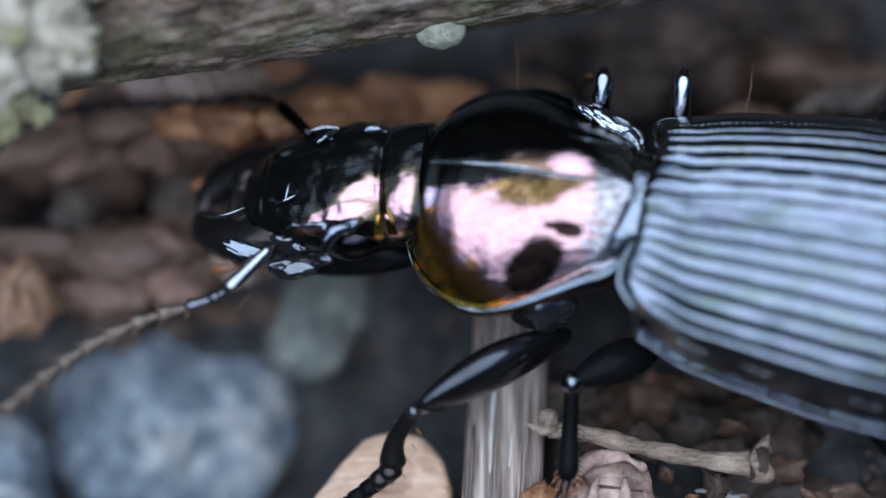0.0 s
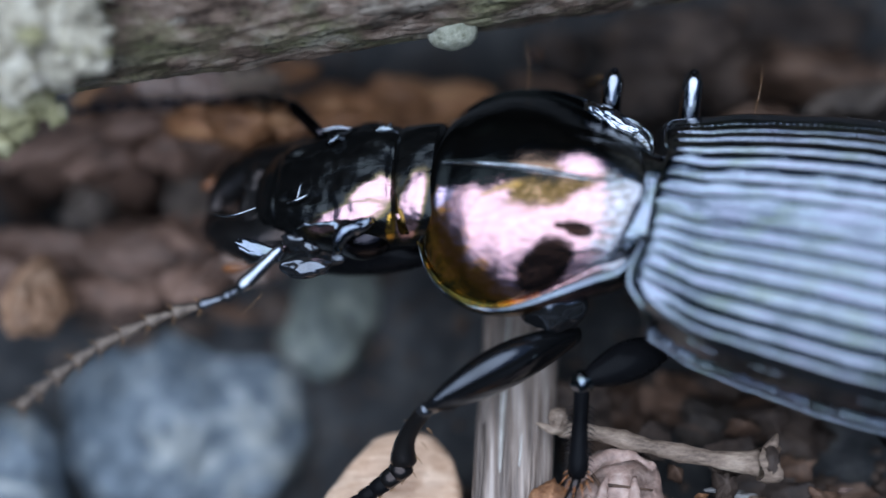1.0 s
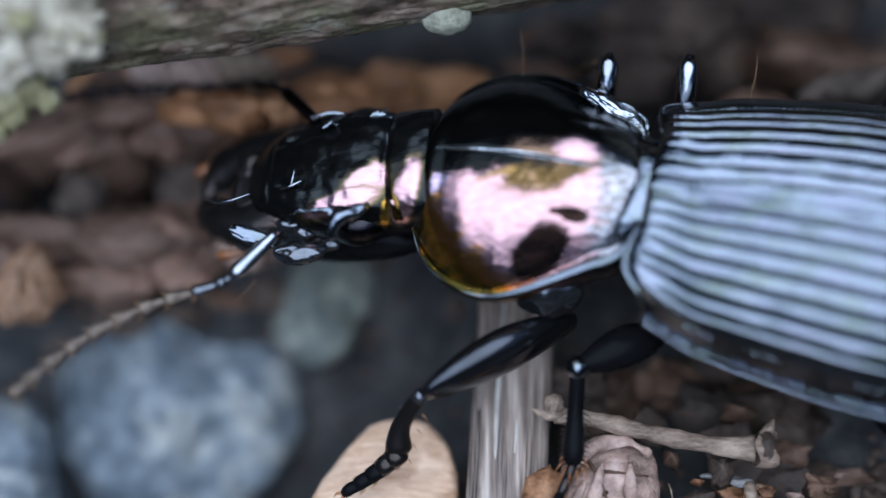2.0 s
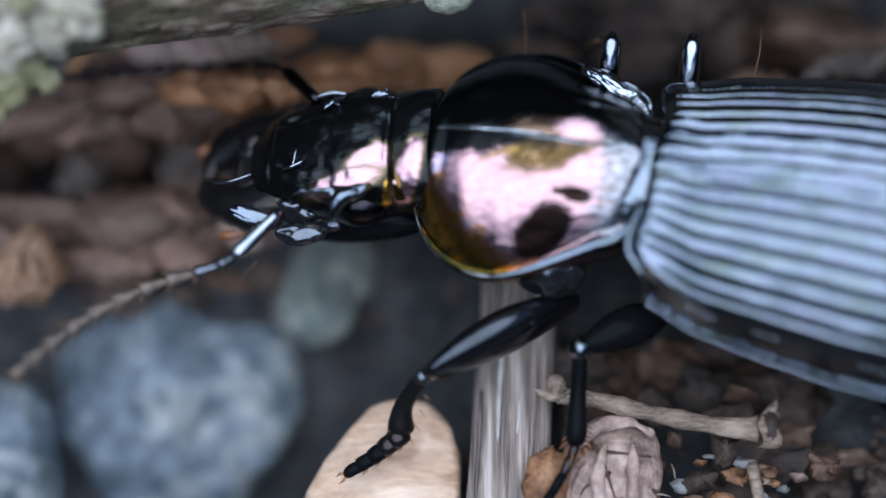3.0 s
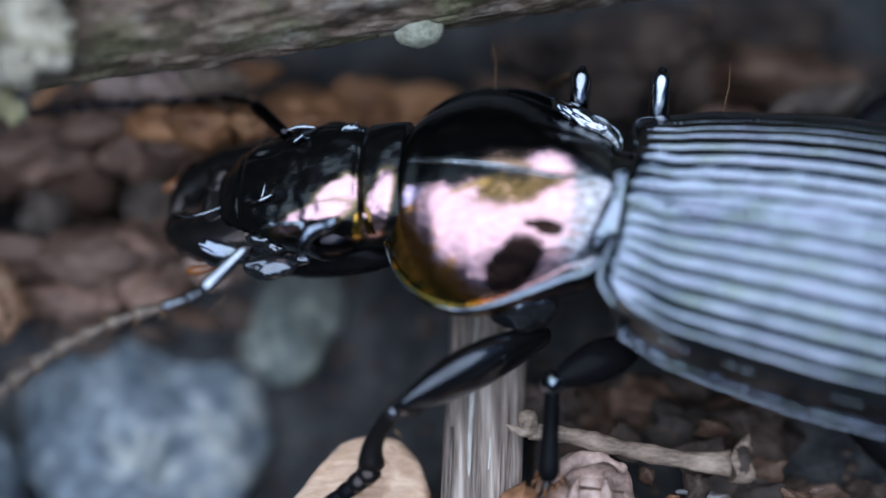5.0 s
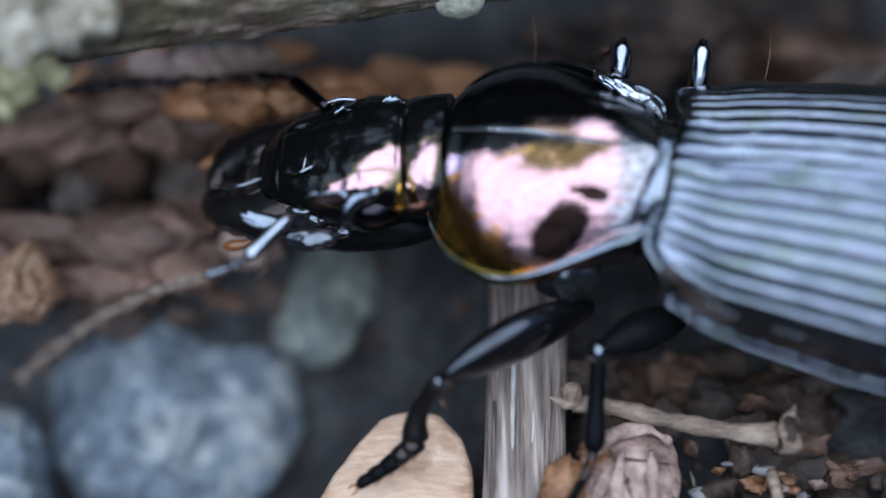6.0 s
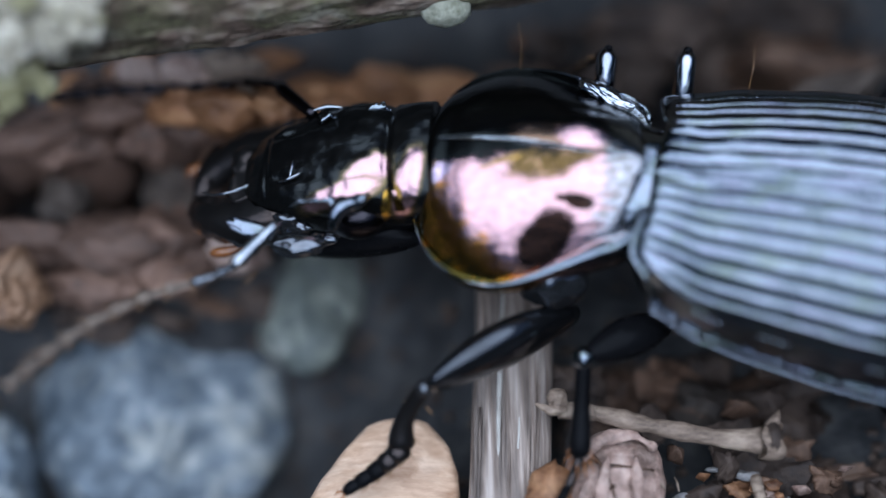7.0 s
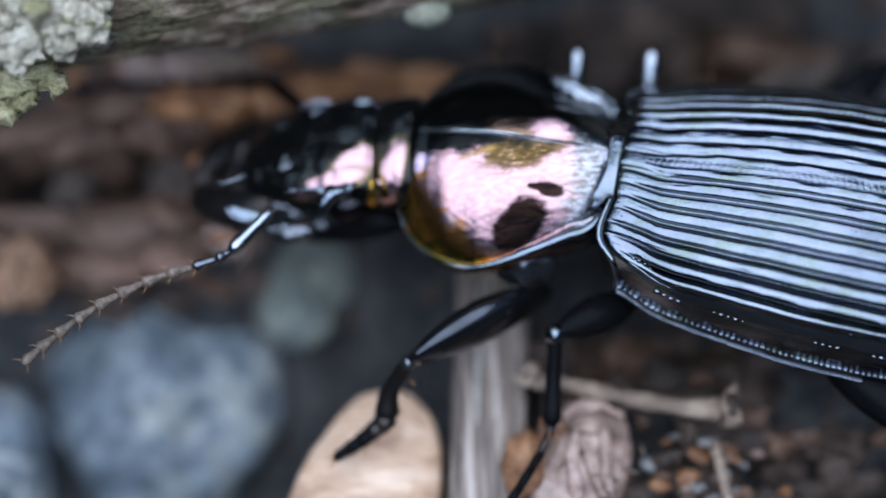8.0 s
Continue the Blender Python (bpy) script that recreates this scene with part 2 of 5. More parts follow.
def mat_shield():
    """Iridescent shield: pink field, gold then green towards the front corner, olive zones, steel hind border; its
    reflections are painted in, black-green over the right half.
    """
    m, nt, b, n, fine, hairs = bronze_base("bronze_cuticle")
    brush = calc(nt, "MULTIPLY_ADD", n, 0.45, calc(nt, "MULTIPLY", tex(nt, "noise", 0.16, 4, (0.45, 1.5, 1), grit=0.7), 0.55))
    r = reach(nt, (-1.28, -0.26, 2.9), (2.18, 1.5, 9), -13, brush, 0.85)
    # ramp ends near black, painting the dark reflection on the front slope
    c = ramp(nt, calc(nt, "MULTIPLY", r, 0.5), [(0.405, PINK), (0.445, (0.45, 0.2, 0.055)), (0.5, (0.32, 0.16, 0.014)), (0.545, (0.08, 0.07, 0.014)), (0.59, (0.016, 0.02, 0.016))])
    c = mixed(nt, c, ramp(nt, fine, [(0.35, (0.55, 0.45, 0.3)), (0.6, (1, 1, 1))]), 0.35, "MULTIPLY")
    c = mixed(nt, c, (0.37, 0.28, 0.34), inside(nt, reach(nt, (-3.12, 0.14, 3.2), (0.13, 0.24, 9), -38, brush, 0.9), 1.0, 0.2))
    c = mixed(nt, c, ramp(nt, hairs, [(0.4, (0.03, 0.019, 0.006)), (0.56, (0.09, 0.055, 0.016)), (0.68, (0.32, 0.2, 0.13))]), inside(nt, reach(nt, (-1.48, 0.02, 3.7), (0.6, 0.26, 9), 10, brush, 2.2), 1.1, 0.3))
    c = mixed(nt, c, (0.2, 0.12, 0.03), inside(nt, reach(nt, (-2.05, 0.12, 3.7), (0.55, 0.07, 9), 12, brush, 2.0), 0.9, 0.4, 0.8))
    # dark surroundings mirrored in the right half, painted as black-green
    c = mixed(nt, c, REFLECTED_DARK, beyond(nt, (-1.9, 0.12, 3.7), 87, brush, 0.8, 0.07))
    # sky sheen past the midline, painted in brown and pink
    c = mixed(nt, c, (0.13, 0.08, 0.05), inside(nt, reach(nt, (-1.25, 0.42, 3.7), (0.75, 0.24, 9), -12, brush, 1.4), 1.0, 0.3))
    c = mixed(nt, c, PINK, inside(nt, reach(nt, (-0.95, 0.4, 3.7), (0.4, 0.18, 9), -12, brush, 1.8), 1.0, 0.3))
    # dark reflections in the hollows, painted as brown-black spots
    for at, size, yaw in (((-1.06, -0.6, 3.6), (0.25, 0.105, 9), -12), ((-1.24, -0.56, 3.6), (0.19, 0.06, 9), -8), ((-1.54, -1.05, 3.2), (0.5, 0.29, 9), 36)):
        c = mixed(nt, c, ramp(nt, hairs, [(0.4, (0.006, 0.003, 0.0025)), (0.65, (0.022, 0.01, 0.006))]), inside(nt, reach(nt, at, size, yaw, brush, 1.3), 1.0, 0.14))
    # glint of the middle groove, painted as a pale steel line
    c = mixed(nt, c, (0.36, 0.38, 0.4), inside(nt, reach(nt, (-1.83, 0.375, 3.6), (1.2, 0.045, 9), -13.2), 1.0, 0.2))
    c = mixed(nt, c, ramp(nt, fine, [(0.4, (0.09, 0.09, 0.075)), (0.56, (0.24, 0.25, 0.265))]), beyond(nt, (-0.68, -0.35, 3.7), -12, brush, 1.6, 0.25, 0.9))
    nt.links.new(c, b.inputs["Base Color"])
    return m


def mat_head():
    """Head with its reflections painted in: black-green ground, a ragged pink triangle before the neck and a pink
    collar.
    """
    m, nt, b, n, fine, hairs = bronze_base("bronze_black_cuticle", 0.95, 0.1)
    rag = calc(nt, "MULTIPLY_ADD", n, 0.6, calc(nt, "MULTIPLY", hairs, 0.4))
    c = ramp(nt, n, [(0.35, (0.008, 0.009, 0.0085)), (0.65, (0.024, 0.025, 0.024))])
    # pink sky sheen, laid into the colour as ragged patches
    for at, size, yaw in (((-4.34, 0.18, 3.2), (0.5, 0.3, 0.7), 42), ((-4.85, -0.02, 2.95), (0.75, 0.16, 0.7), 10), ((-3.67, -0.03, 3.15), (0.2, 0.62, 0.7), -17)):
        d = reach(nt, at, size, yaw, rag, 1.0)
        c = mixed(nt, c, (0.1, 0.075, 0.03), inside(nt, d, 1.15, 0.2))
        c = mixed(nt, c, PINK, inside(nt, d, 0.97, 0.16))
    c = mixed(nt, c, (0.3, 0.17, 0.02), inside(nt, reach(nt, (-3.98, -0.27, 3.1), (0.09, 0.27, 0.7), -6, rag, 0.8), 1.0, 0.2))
    nt.links.new(c, b.inputs["Base Color"])
    return m


def mat_cuticle(name, base, rough, metallic=0.0, spec=0.6, coat=0.4, height=0.003, grain=0.05, tint=None):
    m, nt, b = material(name, rough, metallic, spec, coat)
    b.inputs["Coat Roughness"].default_value = 0.6          # rough coat, a hazy veil that lifts the dark parts
    n1 = tex(nt, "noise", 0.8, 4)
    n2 = tex(nt, "noise", grain, 4)
    c = ramp(nt, n1, [(0.3, tuple(x * 0.7 for x in base)), (0.7, tint or tuple(min(x * 1.25, 1) for x in base))])
    nt.links.new(c, b.inputs["Base Color"])
    bump(nt, b, n2, height, 0.6)
    nt.links.new(ramp(nt, n1, [(0.3, (rough * 0.8,) * 3), (0.7, (rough * 1.3,) * 3)]), b.inputs["Roughness"])
    return m


def mat_sheen():
    """Steel-blue sheen of the wing cases, with faint greenish and pinkish clouds and a fine net of scratches."""
    m, nt, b = material("striated_black_cuticle", 0.27, 1.0)
    n1 = tex(nt, "noise", 0.8, 4)
    n2 = tex(nt, "noise", 0.3, 5, (0.35, 1, 1), twist=0.5)
    n3 = tex(nt, "noise", 0.035, 4, (0.6, 1, 1))
    c = ramp(nt, n1, [(0.3, (0.12, 0.135, 0.158)), (0.7, (0.19, 0.207, 0.233))])
    c = mixed(nt, c, (0.125, 0.15, 0.115), ramp(nt, n2, [(0.5, (0, 0, 0)), (0.66, (0.6,) * 3)]))
    c = mixed(nt, c, (0.178, 0.178, 0.222), ramp(nt, n2, [(0.34, (0.6,) * 3), (0.48, (0, 0, 0))]))
    nt.links.new(c, b.inputs["Base Color"])
    k = bump(nt, b, n2, 0.02, 0.3)
    bump(nt, b, n3, 0.004, 0.8, k)
    nt.links.new(ramp(nt, n2, [(0.3, (0.1,) * 3), (0.7, (0.18,) * 3)]), b.inputs["Roughness"])
    return m


def mat_stone(name, dark, mid, pale):
    m, nt, b = material(name, 0.6, spec=0.4)
    n1 = tex(nt, "noise", 2.2, 5)
    n2 = tex(nt, "noise", 0.45, 6)
    v = tex(nt, "voronoi", 0.42)
    c = ramp(nt, n1, [(0.3, dark), (0.6, mid), (0.8, tuple(x * 1.2 for x in mid))])
    c = mixed(nt, c, ramp(nt, n2, [(0.42, dark), (0.56, mid), (0.7, pale)]), 0.6)
    n3 = tex(nt, "noise", 1.5, 4, twist=0.8)
    c = mixed(nt, c, (0.55, 0.53, 0.44), ramp(nt, n3, [(0.52, (0, 0, 0)), (0.66, (0.4,) * 3)]))
    c = mixed(nt, c, tuple(x * 0.6 for x in dark), ramp(nt, n3, [(0.3, (0.7,) * 3), (0.44, (0, 0, 0))]))
    nt.links.new(c, b.inputs["Base Color"])
    k = bump(nt, b, n2, 0.1, 0.8)
    bump(nt, b, v, 0.05, 0.5, k)
    return m


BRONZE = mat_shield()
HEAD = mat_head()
BLACK = mat_cuticle("black_cuticle", (0.1, 0.105, 0.115), 0.08, 0.95, 0.5, 0.3)
# black cuticle made more reflective where bright glints should show
GLOSS = mat_cuticle("glinting_black_cuticle", (0.3, 0.31, 0.33), 0.07, 1.0, 0.5, 0.0)
ELYTRA = mat_sheen()
EYE = mat_cuticle("dark_eye", (0.03, 0.027, 0.03), 0.22, 1.0, 0.5, 0.0, 0.004, 0.025)
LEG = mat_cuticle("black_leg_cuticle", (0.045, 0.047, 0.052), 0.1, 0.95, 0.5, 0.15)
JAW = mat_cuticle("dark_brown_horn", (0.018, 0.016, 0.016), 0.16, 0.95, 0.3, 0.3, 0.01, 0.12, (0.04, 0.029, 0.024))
# the same black darkened, for dull parts and for shade under the body
DARK = mat_cuticle("dull_shaded_black_cuticle", (0.0045, 0.0045, 0.005), 0.25, 0.0, 0.03, 0.0, 0.01, 0.1)
GOLD = mat_cuticle("golden_membrane", (0.13, 0.075, 0.018), 0.2, 1.0, 0.5, 0.0)
BROWN_HORN = mat_cuticle("reddish_brown_cuticle", (0.16, 0.05, 0.012), 0.25, 0.0, 0.6, 0.3, tint=(0.3, 0.11, 0.02))
ANTENNA = mat_matter("downy_brown_cuticle", (0.045, 0.03, 0.022), (0.13, 0.095, 0.07), (0.26, 0.2, 0.15), 0.12, 0.6, 0.006, vary=0.15)
HAIR = mat_cuticle("amber_bristle", (0.2, 0.1, 0.03), 0.35)
def mat_bark():
    """Weathered bark: brown ground, grey and olive patches of algae, dark pits and fine cracks along the grain."""
    m, nt, b = material("weathered_bark", 0.8, spec=0.25)
    n1 = tex(nt, "noise", 1.1, 5, (0.6, 1, 1))
    n2 = tex(nt, "noise", 0.3, 6, (0.5, 1, 1))
    n3 = tex(nt, "noise", 0.09, 5, (0.7, 1, 1))
    n4 = tex(nt, "noise", 0.8, 5, (0.5, 1, 1), twist=0.8)
    c = ramp(nt, n2, [(0.36, (0.035, 0.022, 0.014)), (0.5, (0.12, 0.082, 0.058)), (0.64, (0.22, 0.17, 0.13))])
    c = mixed(nt, c, ramp(nt, n3, [(0.35, (0.045, 0.045, 0.018)), (0.6, (0.16, 0.15, 0.075))]), ramp(nt, n1, [(0.45, (0, 0, 0)), (0.6, (0.85,) * 3)]))
    c = mixed(nt, c, ramp(nt, n3, [(0.35, (0.1, 0.092, 0.072)), (0.65, (0.27, 0.245, 0.195))]), ramp(nt, n4, [(0.52, (0, 0, 0)), (0.62, (0.55,) * 3)]))
    c = mixed(nt, c, (0.012, 0.01, 0.008), ramp(nt, n3, [(0.3, (0.8,) * 3), (0.4, (0, 0, 0))]))
    nt.links.new(c, b.inputs["Base Color"])
    k = bump(nt, b, n2, 0.1, 0.8)
    bump(nt, b, n3, 0.05, 0.9, k)
    return m


BARK = mat_bark()
LICHEN = mat_matter("pale_lichen", (0.09, 0.075, 0.04), (0.46, 0.4, 0.28), (0.82, 0.74, 0.58), 0.5, 0.8, 0.06, vary=0.35)
FUNGUS = mat_matter("dull_whitish_fungus", (0.13, 0.13, 0.075), (0.27, 0.265, 0.19), (0.42, 0.41, 0.32), 0.35, 0.7, 0.03)
LICHEN_TIP = mat_matter("yellow_green_lichen", (0.07, 0.06, 0.02), (0.26, 0.23, 0.09), (0.55, 0.5, 0.3), 0.35, 0.8, 0.05)
SCALE_O = mat_matter("orange_brown_scale", (0.11, 0.04, 0.014), (0.3, 0.13, 0.05), (0.46, 0.24, 0.11), 0.7, 0.65, 0.015, (0.5, 1, 1), 0.45, 0.3)
SCALE_R = mat_matter("reddish_brown_scale", (0.036, 0.02, 0.013), (0.15, 0.083, 0.053), (0.29, 0.178, 0.127), 0.6, 0.7, 0.02, (0.5, 1, 1), 0.6, 0.3)
STONE_B = mat_stone("blue_grey_stone", (0.034, 0.044, 0.054), (0.122, 0.142, 0.16), (0.38, 0.38, 0.35))
STONE_G = mat_stone("green_grey_stone", (0.06, 0.07, 0.065), (0.15, 0.158, 0.13), (0.36, 0.36, 0.28))
CHIP = mat_matter("pale_wood", (0.32, 0.175, 0.095), (0.53, 0.335, 0.205), (0.71, 0.52, 0.37), 0.7, 0.6, 0.02, (0.3, 1.2, 1), 0.1)
FIBRE = mat_matter("grey_fibrous_wood", (0.04, 0.024, 0.016), (0.2, 0.142, 0.105), (0.52, 0.43, 0.36), 0.34, 0.65, 0.03, (1, 0.05, 1), 0.25, span=0.09)
PALE_FIBRE = mat_matter("bleached_wood_fibre", (0.3, 0.26, 0.21), (0.5, 0.46, 0.4), (0.7, 0.66, 0.6), 0.2, 0.6, 0.02, (1, 0.1, 1), 0.1)
TWIG = mat_matter("dry_tan_twig", (0.06, 0.036, 0.023), (0.2, 0.138, 0.098), (0.38, 0.29, 0.21), 0.3, 0.75, 0.025, (0.4, 1, 1), 0.1)
LEAF = mat_matter("dry_pinkish_leaf", (0.09, 0.05, 0.034), (0.33, 0.205, 0.155), (0.5, 0.37, 0.3), 0.85, 0.6, 0.05, vary=0.1, spec=0.35, span=0.1)
LITTER = mat_matter("dark_leaf_litter", (0.013, 0.008, 0.006), (0.05, 0.033, 0.024), (0.13, 0.09, 0.066), 0.8, 0.72, 0.05, vary=0.6, spec=0.25)
LITTER_W = mat_matter("brown_leaf_litter", (0.03, 0.015, 0.008), (0.11, 0.06, 0.036), (0.23, 0.14, 0.09), 0.7, 0.7, 0.04, vary=0.5, spec=0.25)
ROT = mat_matter("grey_rotten_wood", (0.016, 0.012, 0.009), (0.05, 0.037, 0.028), (0.12, 0.092, 0.072), 0.7, 0.75, 0.05, vary=0.4, spec=0.25)
LITTER_O = mat_matter("rusty_leaf_litter", (0.06, 0.02, 0.008), (0.2, 0.085, 0.035), (0.36, 0.19, 0.09), 0.5, 0.65, 0.04, vary=0.5, spec=0.3)
SOIL = mat_matter("damp_soil", (0.01, 0.0105, 0.0115), (0.026, 0.027, 0.0285), (0.065, 0.062, 0.058), 0.7, 0.8, 0.08, vary=0.0, spec=0.2)


# ---- the ground: one sheet, fine in the middle, out to the horizon ----
def ground_height(x, y):
    r = math.hypot(x, y)
    p = Vector((x, y, 0))
    k = 1.0 / (1.0 + (r / 400.0) ** 2)
    h = 0.55 * noise.fractal(p * 0.35, 1.0, 2.0, 4) + 0.16 * noise.fractal(p * 2.1, 1.0, 2.0, 3)
    h += 6.0 * noise.noise(p * 0.012) * min(r / 60.0, 1.0)
    low = 1.1 / (1.0 + math.exp(min(max((x + 0.2 - 0.35 * y) * 2.0, -30), 30)))
    for px, py, rx, ry, dp in ((0.0, 5.2, 4.6, 1.2, 5.6), (-8.4, 3.0, 0.75, 0.65, 5.5), (-6.15, 3.0, 0.6, 0.6, 5.5), (-5.2, -2.2, 4.4, 2.3, 2.9)):   # deep gaps
        low += dp * math.exp(-((x - px) / rx) ** 2 - ((y - py) / ry) ** 2) if r < 30 else 0.0
    mound = 0.9 * math.exp(-((x + 4.5) / 3.6) ** 2 - ((y - 3.7) / 1.1) ** 2) + 0.7 * math.exp(-((x + 5.5) / 3.5) ** 2 - ((y - 1.2) / 0.8) ** 2) if r < 30 else 0.0
    return h * k - 0.75 - low + mound


def build_ground():
    n = 150
    u = np.linspace(-1, 1, n)
    a = np.sinh(u * 13.5) / np.sinh(13.5) * 60000.0 + u * 14.0
    verts = [(x, y, ground_height(x, y)) for x in a for y in a]
    g = part("ground", verts, grid_faces(n, n), SOIL)
    tagged(g, "dark damp soil under leaf litter", "ground", kind="structure")


# ---- dead branch lying across the litter ----
BR_YAW = radians(11.0)


def branch_point(s, ang, r=1.35):
    """A point of the branch: s along it, ang round it (0 faces the beetle, 90 is up)."""
    c, si = math.cos(BR_YAW), math.sin(BR_YAW)
    ca, sa = math.cos(ang), math.sin(ang)
    rr = r + 0.12 * noise.fractal(Vector((s * 0.12, ca * 1.2, sa * 1.2)), 1, 2, 3) + 0.07 * noise.fractal(Vector((s * 0.9, ca * 4, sa * 4)), 1, 2, 4) \
        + 0.035 * abs(noise.noise(Vector((s * 2.0, ca * 10, sa * 10)))) + 0.02 * noise.noise(Vector((s * 7, ca * 14, sa * 14)))
    z = 4.05 - 3.2 * min(max(abs(s + 1) - 7.0, 0.0) / 22.0, 1.0) ** 2 * 1.0 + sa * rr
    y = 4.68 - ca * rr
    return (s * c - y * si, s * si + y * c, z)


def build_dead_stick():
    ns, na = 260, 220
    ss = np.concatenate([np.linspace(-40, -11, 30), np.linspace(-10.7, 9, 190), np.linspace(9.5, 34, 40)])
    angs = np.concatenate([np.linspace(-70, 70, 150), np.linspace(73, 286, 70)])
    verts = [branch_point(s, radians(a)) for s in ss for a in angs]
    faces = grid_faces(ns, na, True)
    faces += [tuple(range(na - 1, -1, -1)), tuple(range((ns - 1) * na, ns * na))]
    b = part("dead_stick", verts, faces, BARK)
    rnd = random.Random(21)
    for k in range(26):                                   # small loose flakes of bark
        s, ang = rnd.uniform(-6, 6), radians(rnd.uniform(-10, 75))
        p, q = Vector(branch_point(s, ang)), Vector(branch_point(s + 0.3, ang))
        along = (q - p).normalized()
        up = (Vector(branch_point(s, ang + 0.08)) - p).normalized()
        out = along.cross(up).normalized()
        if out.y > 0:
            out = -out
        la, wi = rnd.uniform(0.12, 0.35), rnd.uniform(0.05, 0.13)
        v = []
        for h, sc in ((-0.03, 1.0), (0.02, 0.9), (0.035, 0.5)):
            for j in range(8):
                t = 2 * math.pi * j / 8
                r = sc * (1 + 0.3 * noise.noise(Vector((j * 1.3, k, 2))))
                v.append(tuple(p + along * (la * r * math.cos(t)) + up * (wi * r * math.sin(t)) + out * h))
        part("bark_flake", v, grid_faces(3, 8, True) + [tuple(range(16, 24))], BARK, b)
    tagged(b, "dead stick with weathered grey-brown bark and green algae", "stick")
    # round pale fungus on the bark
    v, f = ball((0, 0, 0), 0.37, 3, (1.1, 0.85, 0.8), 0.12, 2.0, 3)
    lump = part("fungus_ball", np.asarray(v) + np.array((-0.04, 3.36, 3.72)), f, FUNGUS)
    tagged(lump, "small round whitish fungus on the side of the dead stick", "fungus")


def build_lichen():
    t = thing("lichen_tuft", (-6.6, 3.6, 3.0), "crumbly whitish lichen tuft on the bark with yellow-green tips", "lichen")
    rnd = random.Random(4)
    k = 0
    spots = [(-7.5, 3.8, 4.4, 0.95), (-6.9, 3.3, 4.6, 0.6), (-6.55, 2.85, 4.5, 0.42), (-5.95, 2.75, 4.3, 0.36), (-6.0, 3.15, 4.6, 0.3),
             (-6.2, 3.75, 4.6, 0.36), (-7.2, 2.8, 4.4, 0.5), (-5.75, 3.75, 4.6, 0.28), (-6.95, 2.35, 4.1, 0.34), (-8.0, 3.0, 4.3, 0.7),
             (-6.3, 2.45, 4.1, 0.3), (-5.55, 4.1, 4.7, 0.26), (-6.9, 4.1, 4.9, 0.55)]
    for x, y, z, r in spots:
        k += 1
        x, y, z = x + 0.35, y - 0.75, z + 1.15
        v, f = ball((x, y, z), r, 4, (1 + rnd.uniform(-.25, .35), 1 + rnd.uniform(-.3, .3), 0.8), 0.55, 1.9, k, 5)
        part("lobe", v, f, LICHEN, t)
    for x, y, z, r in [(-6.7, 1.95, 3.8, 0.26), (-6.45, 1.75, 3.7, 0.2), (-7.1, 1.75, 3.7, 0.3), (-6.95, 1.5, 3.6, 0.2), (-7.3, 1.35, 3.5, 0.24),
                       (-5.95, 2.4, 4.0, 0.16), (-6.6, 2.25, 4.0, 0.22)]:
        k += 1
        x, y, z = x + 0.3, y - 0.45, z + 0.85
        v, f = ball((x, y, z), r, 3, (1.2, 0.9, 0.7), 0.6, 2.1, k, 5)
        part("tip", v, f, LICHEN_TIP, t, "yellow-green crumbly tip")
    for k in range(70):                                   # crumbs and curled flakes on the lobes
        x, y, z, r = rnd.choice(spots)
        a, e = rnd.uniform(0, 6.28), rnd.uniform(0.1, 1.2)
        p = (x + 0.35 + r * 1.05 * math.cos(a) * math.cos(e), y - 0.75 + r * 1.05 * math.sin(a) * math.cos(e), z + 1.15 + r * 0.8 * math.sin(e))
        v, f = ball(p, rnd.uniform(0.06, 0.17), 2, (1.3, rnd.uniform(0.5, 1.2), 0.7), 0.8, 1.8, k, 4)
        part("crumb", v, f, LICHEN if rnd.random() < 0.65 else LICHEN_TIP, t)


# ---- stones ----
def build_stone(at, r, stretch, mat, label, seed, sub=5, rough=0.3, yaw=0):
    v, f = ball((0, 0, 0), r, sub, stretch, rough, 0.9, seed, 6)
    tagged(part("stone", turned(v, yaw, at=at), f, mat), label, "stone", "stones in the litter")


# ---- conifer twigs with overlapping scale leaves ----
def scale_leaf(at, yaw, pitch, roll, length, width, thick, seed):
    """A boat-shaped scale leaf, pointed in front, swollen behind."""
    nu, nv = 9, 7
    verts = []
    for i in range(nu):
        u = i / (nu - 1)
        w = width * 0.5 * math.sin(math.pi * min(0.12 + 0.86 * u, 1.0)) ** 0.7
        for side in (1, -1):
            row = range(nv) if side == 1 else range(nv - 2, 0, -1)
            for j in row:
                q = 2 * j / (nv - 1) - 1
                z = thick * (1 - q * q) * math.sin(math.pi * (0.1 + 0.8 * u)) if side == 1 else -0.12 * thick
                k = 0.06 * noise.noise(Vector((u * 4 + seed, q * 2, side)))
                verts.append((length * (u - 0.3), w * q * (1 + k), z + k * thick * 2))
    nr = 2 * nv - 2
    faces = grid_faces(nu, nr, True) + [tuple(range(nr - 1, -1, -1)), tuple(range((nu - 1) * nr, nu * nr))]
    return turned(verts, yaw, pitch, roll, at), faces


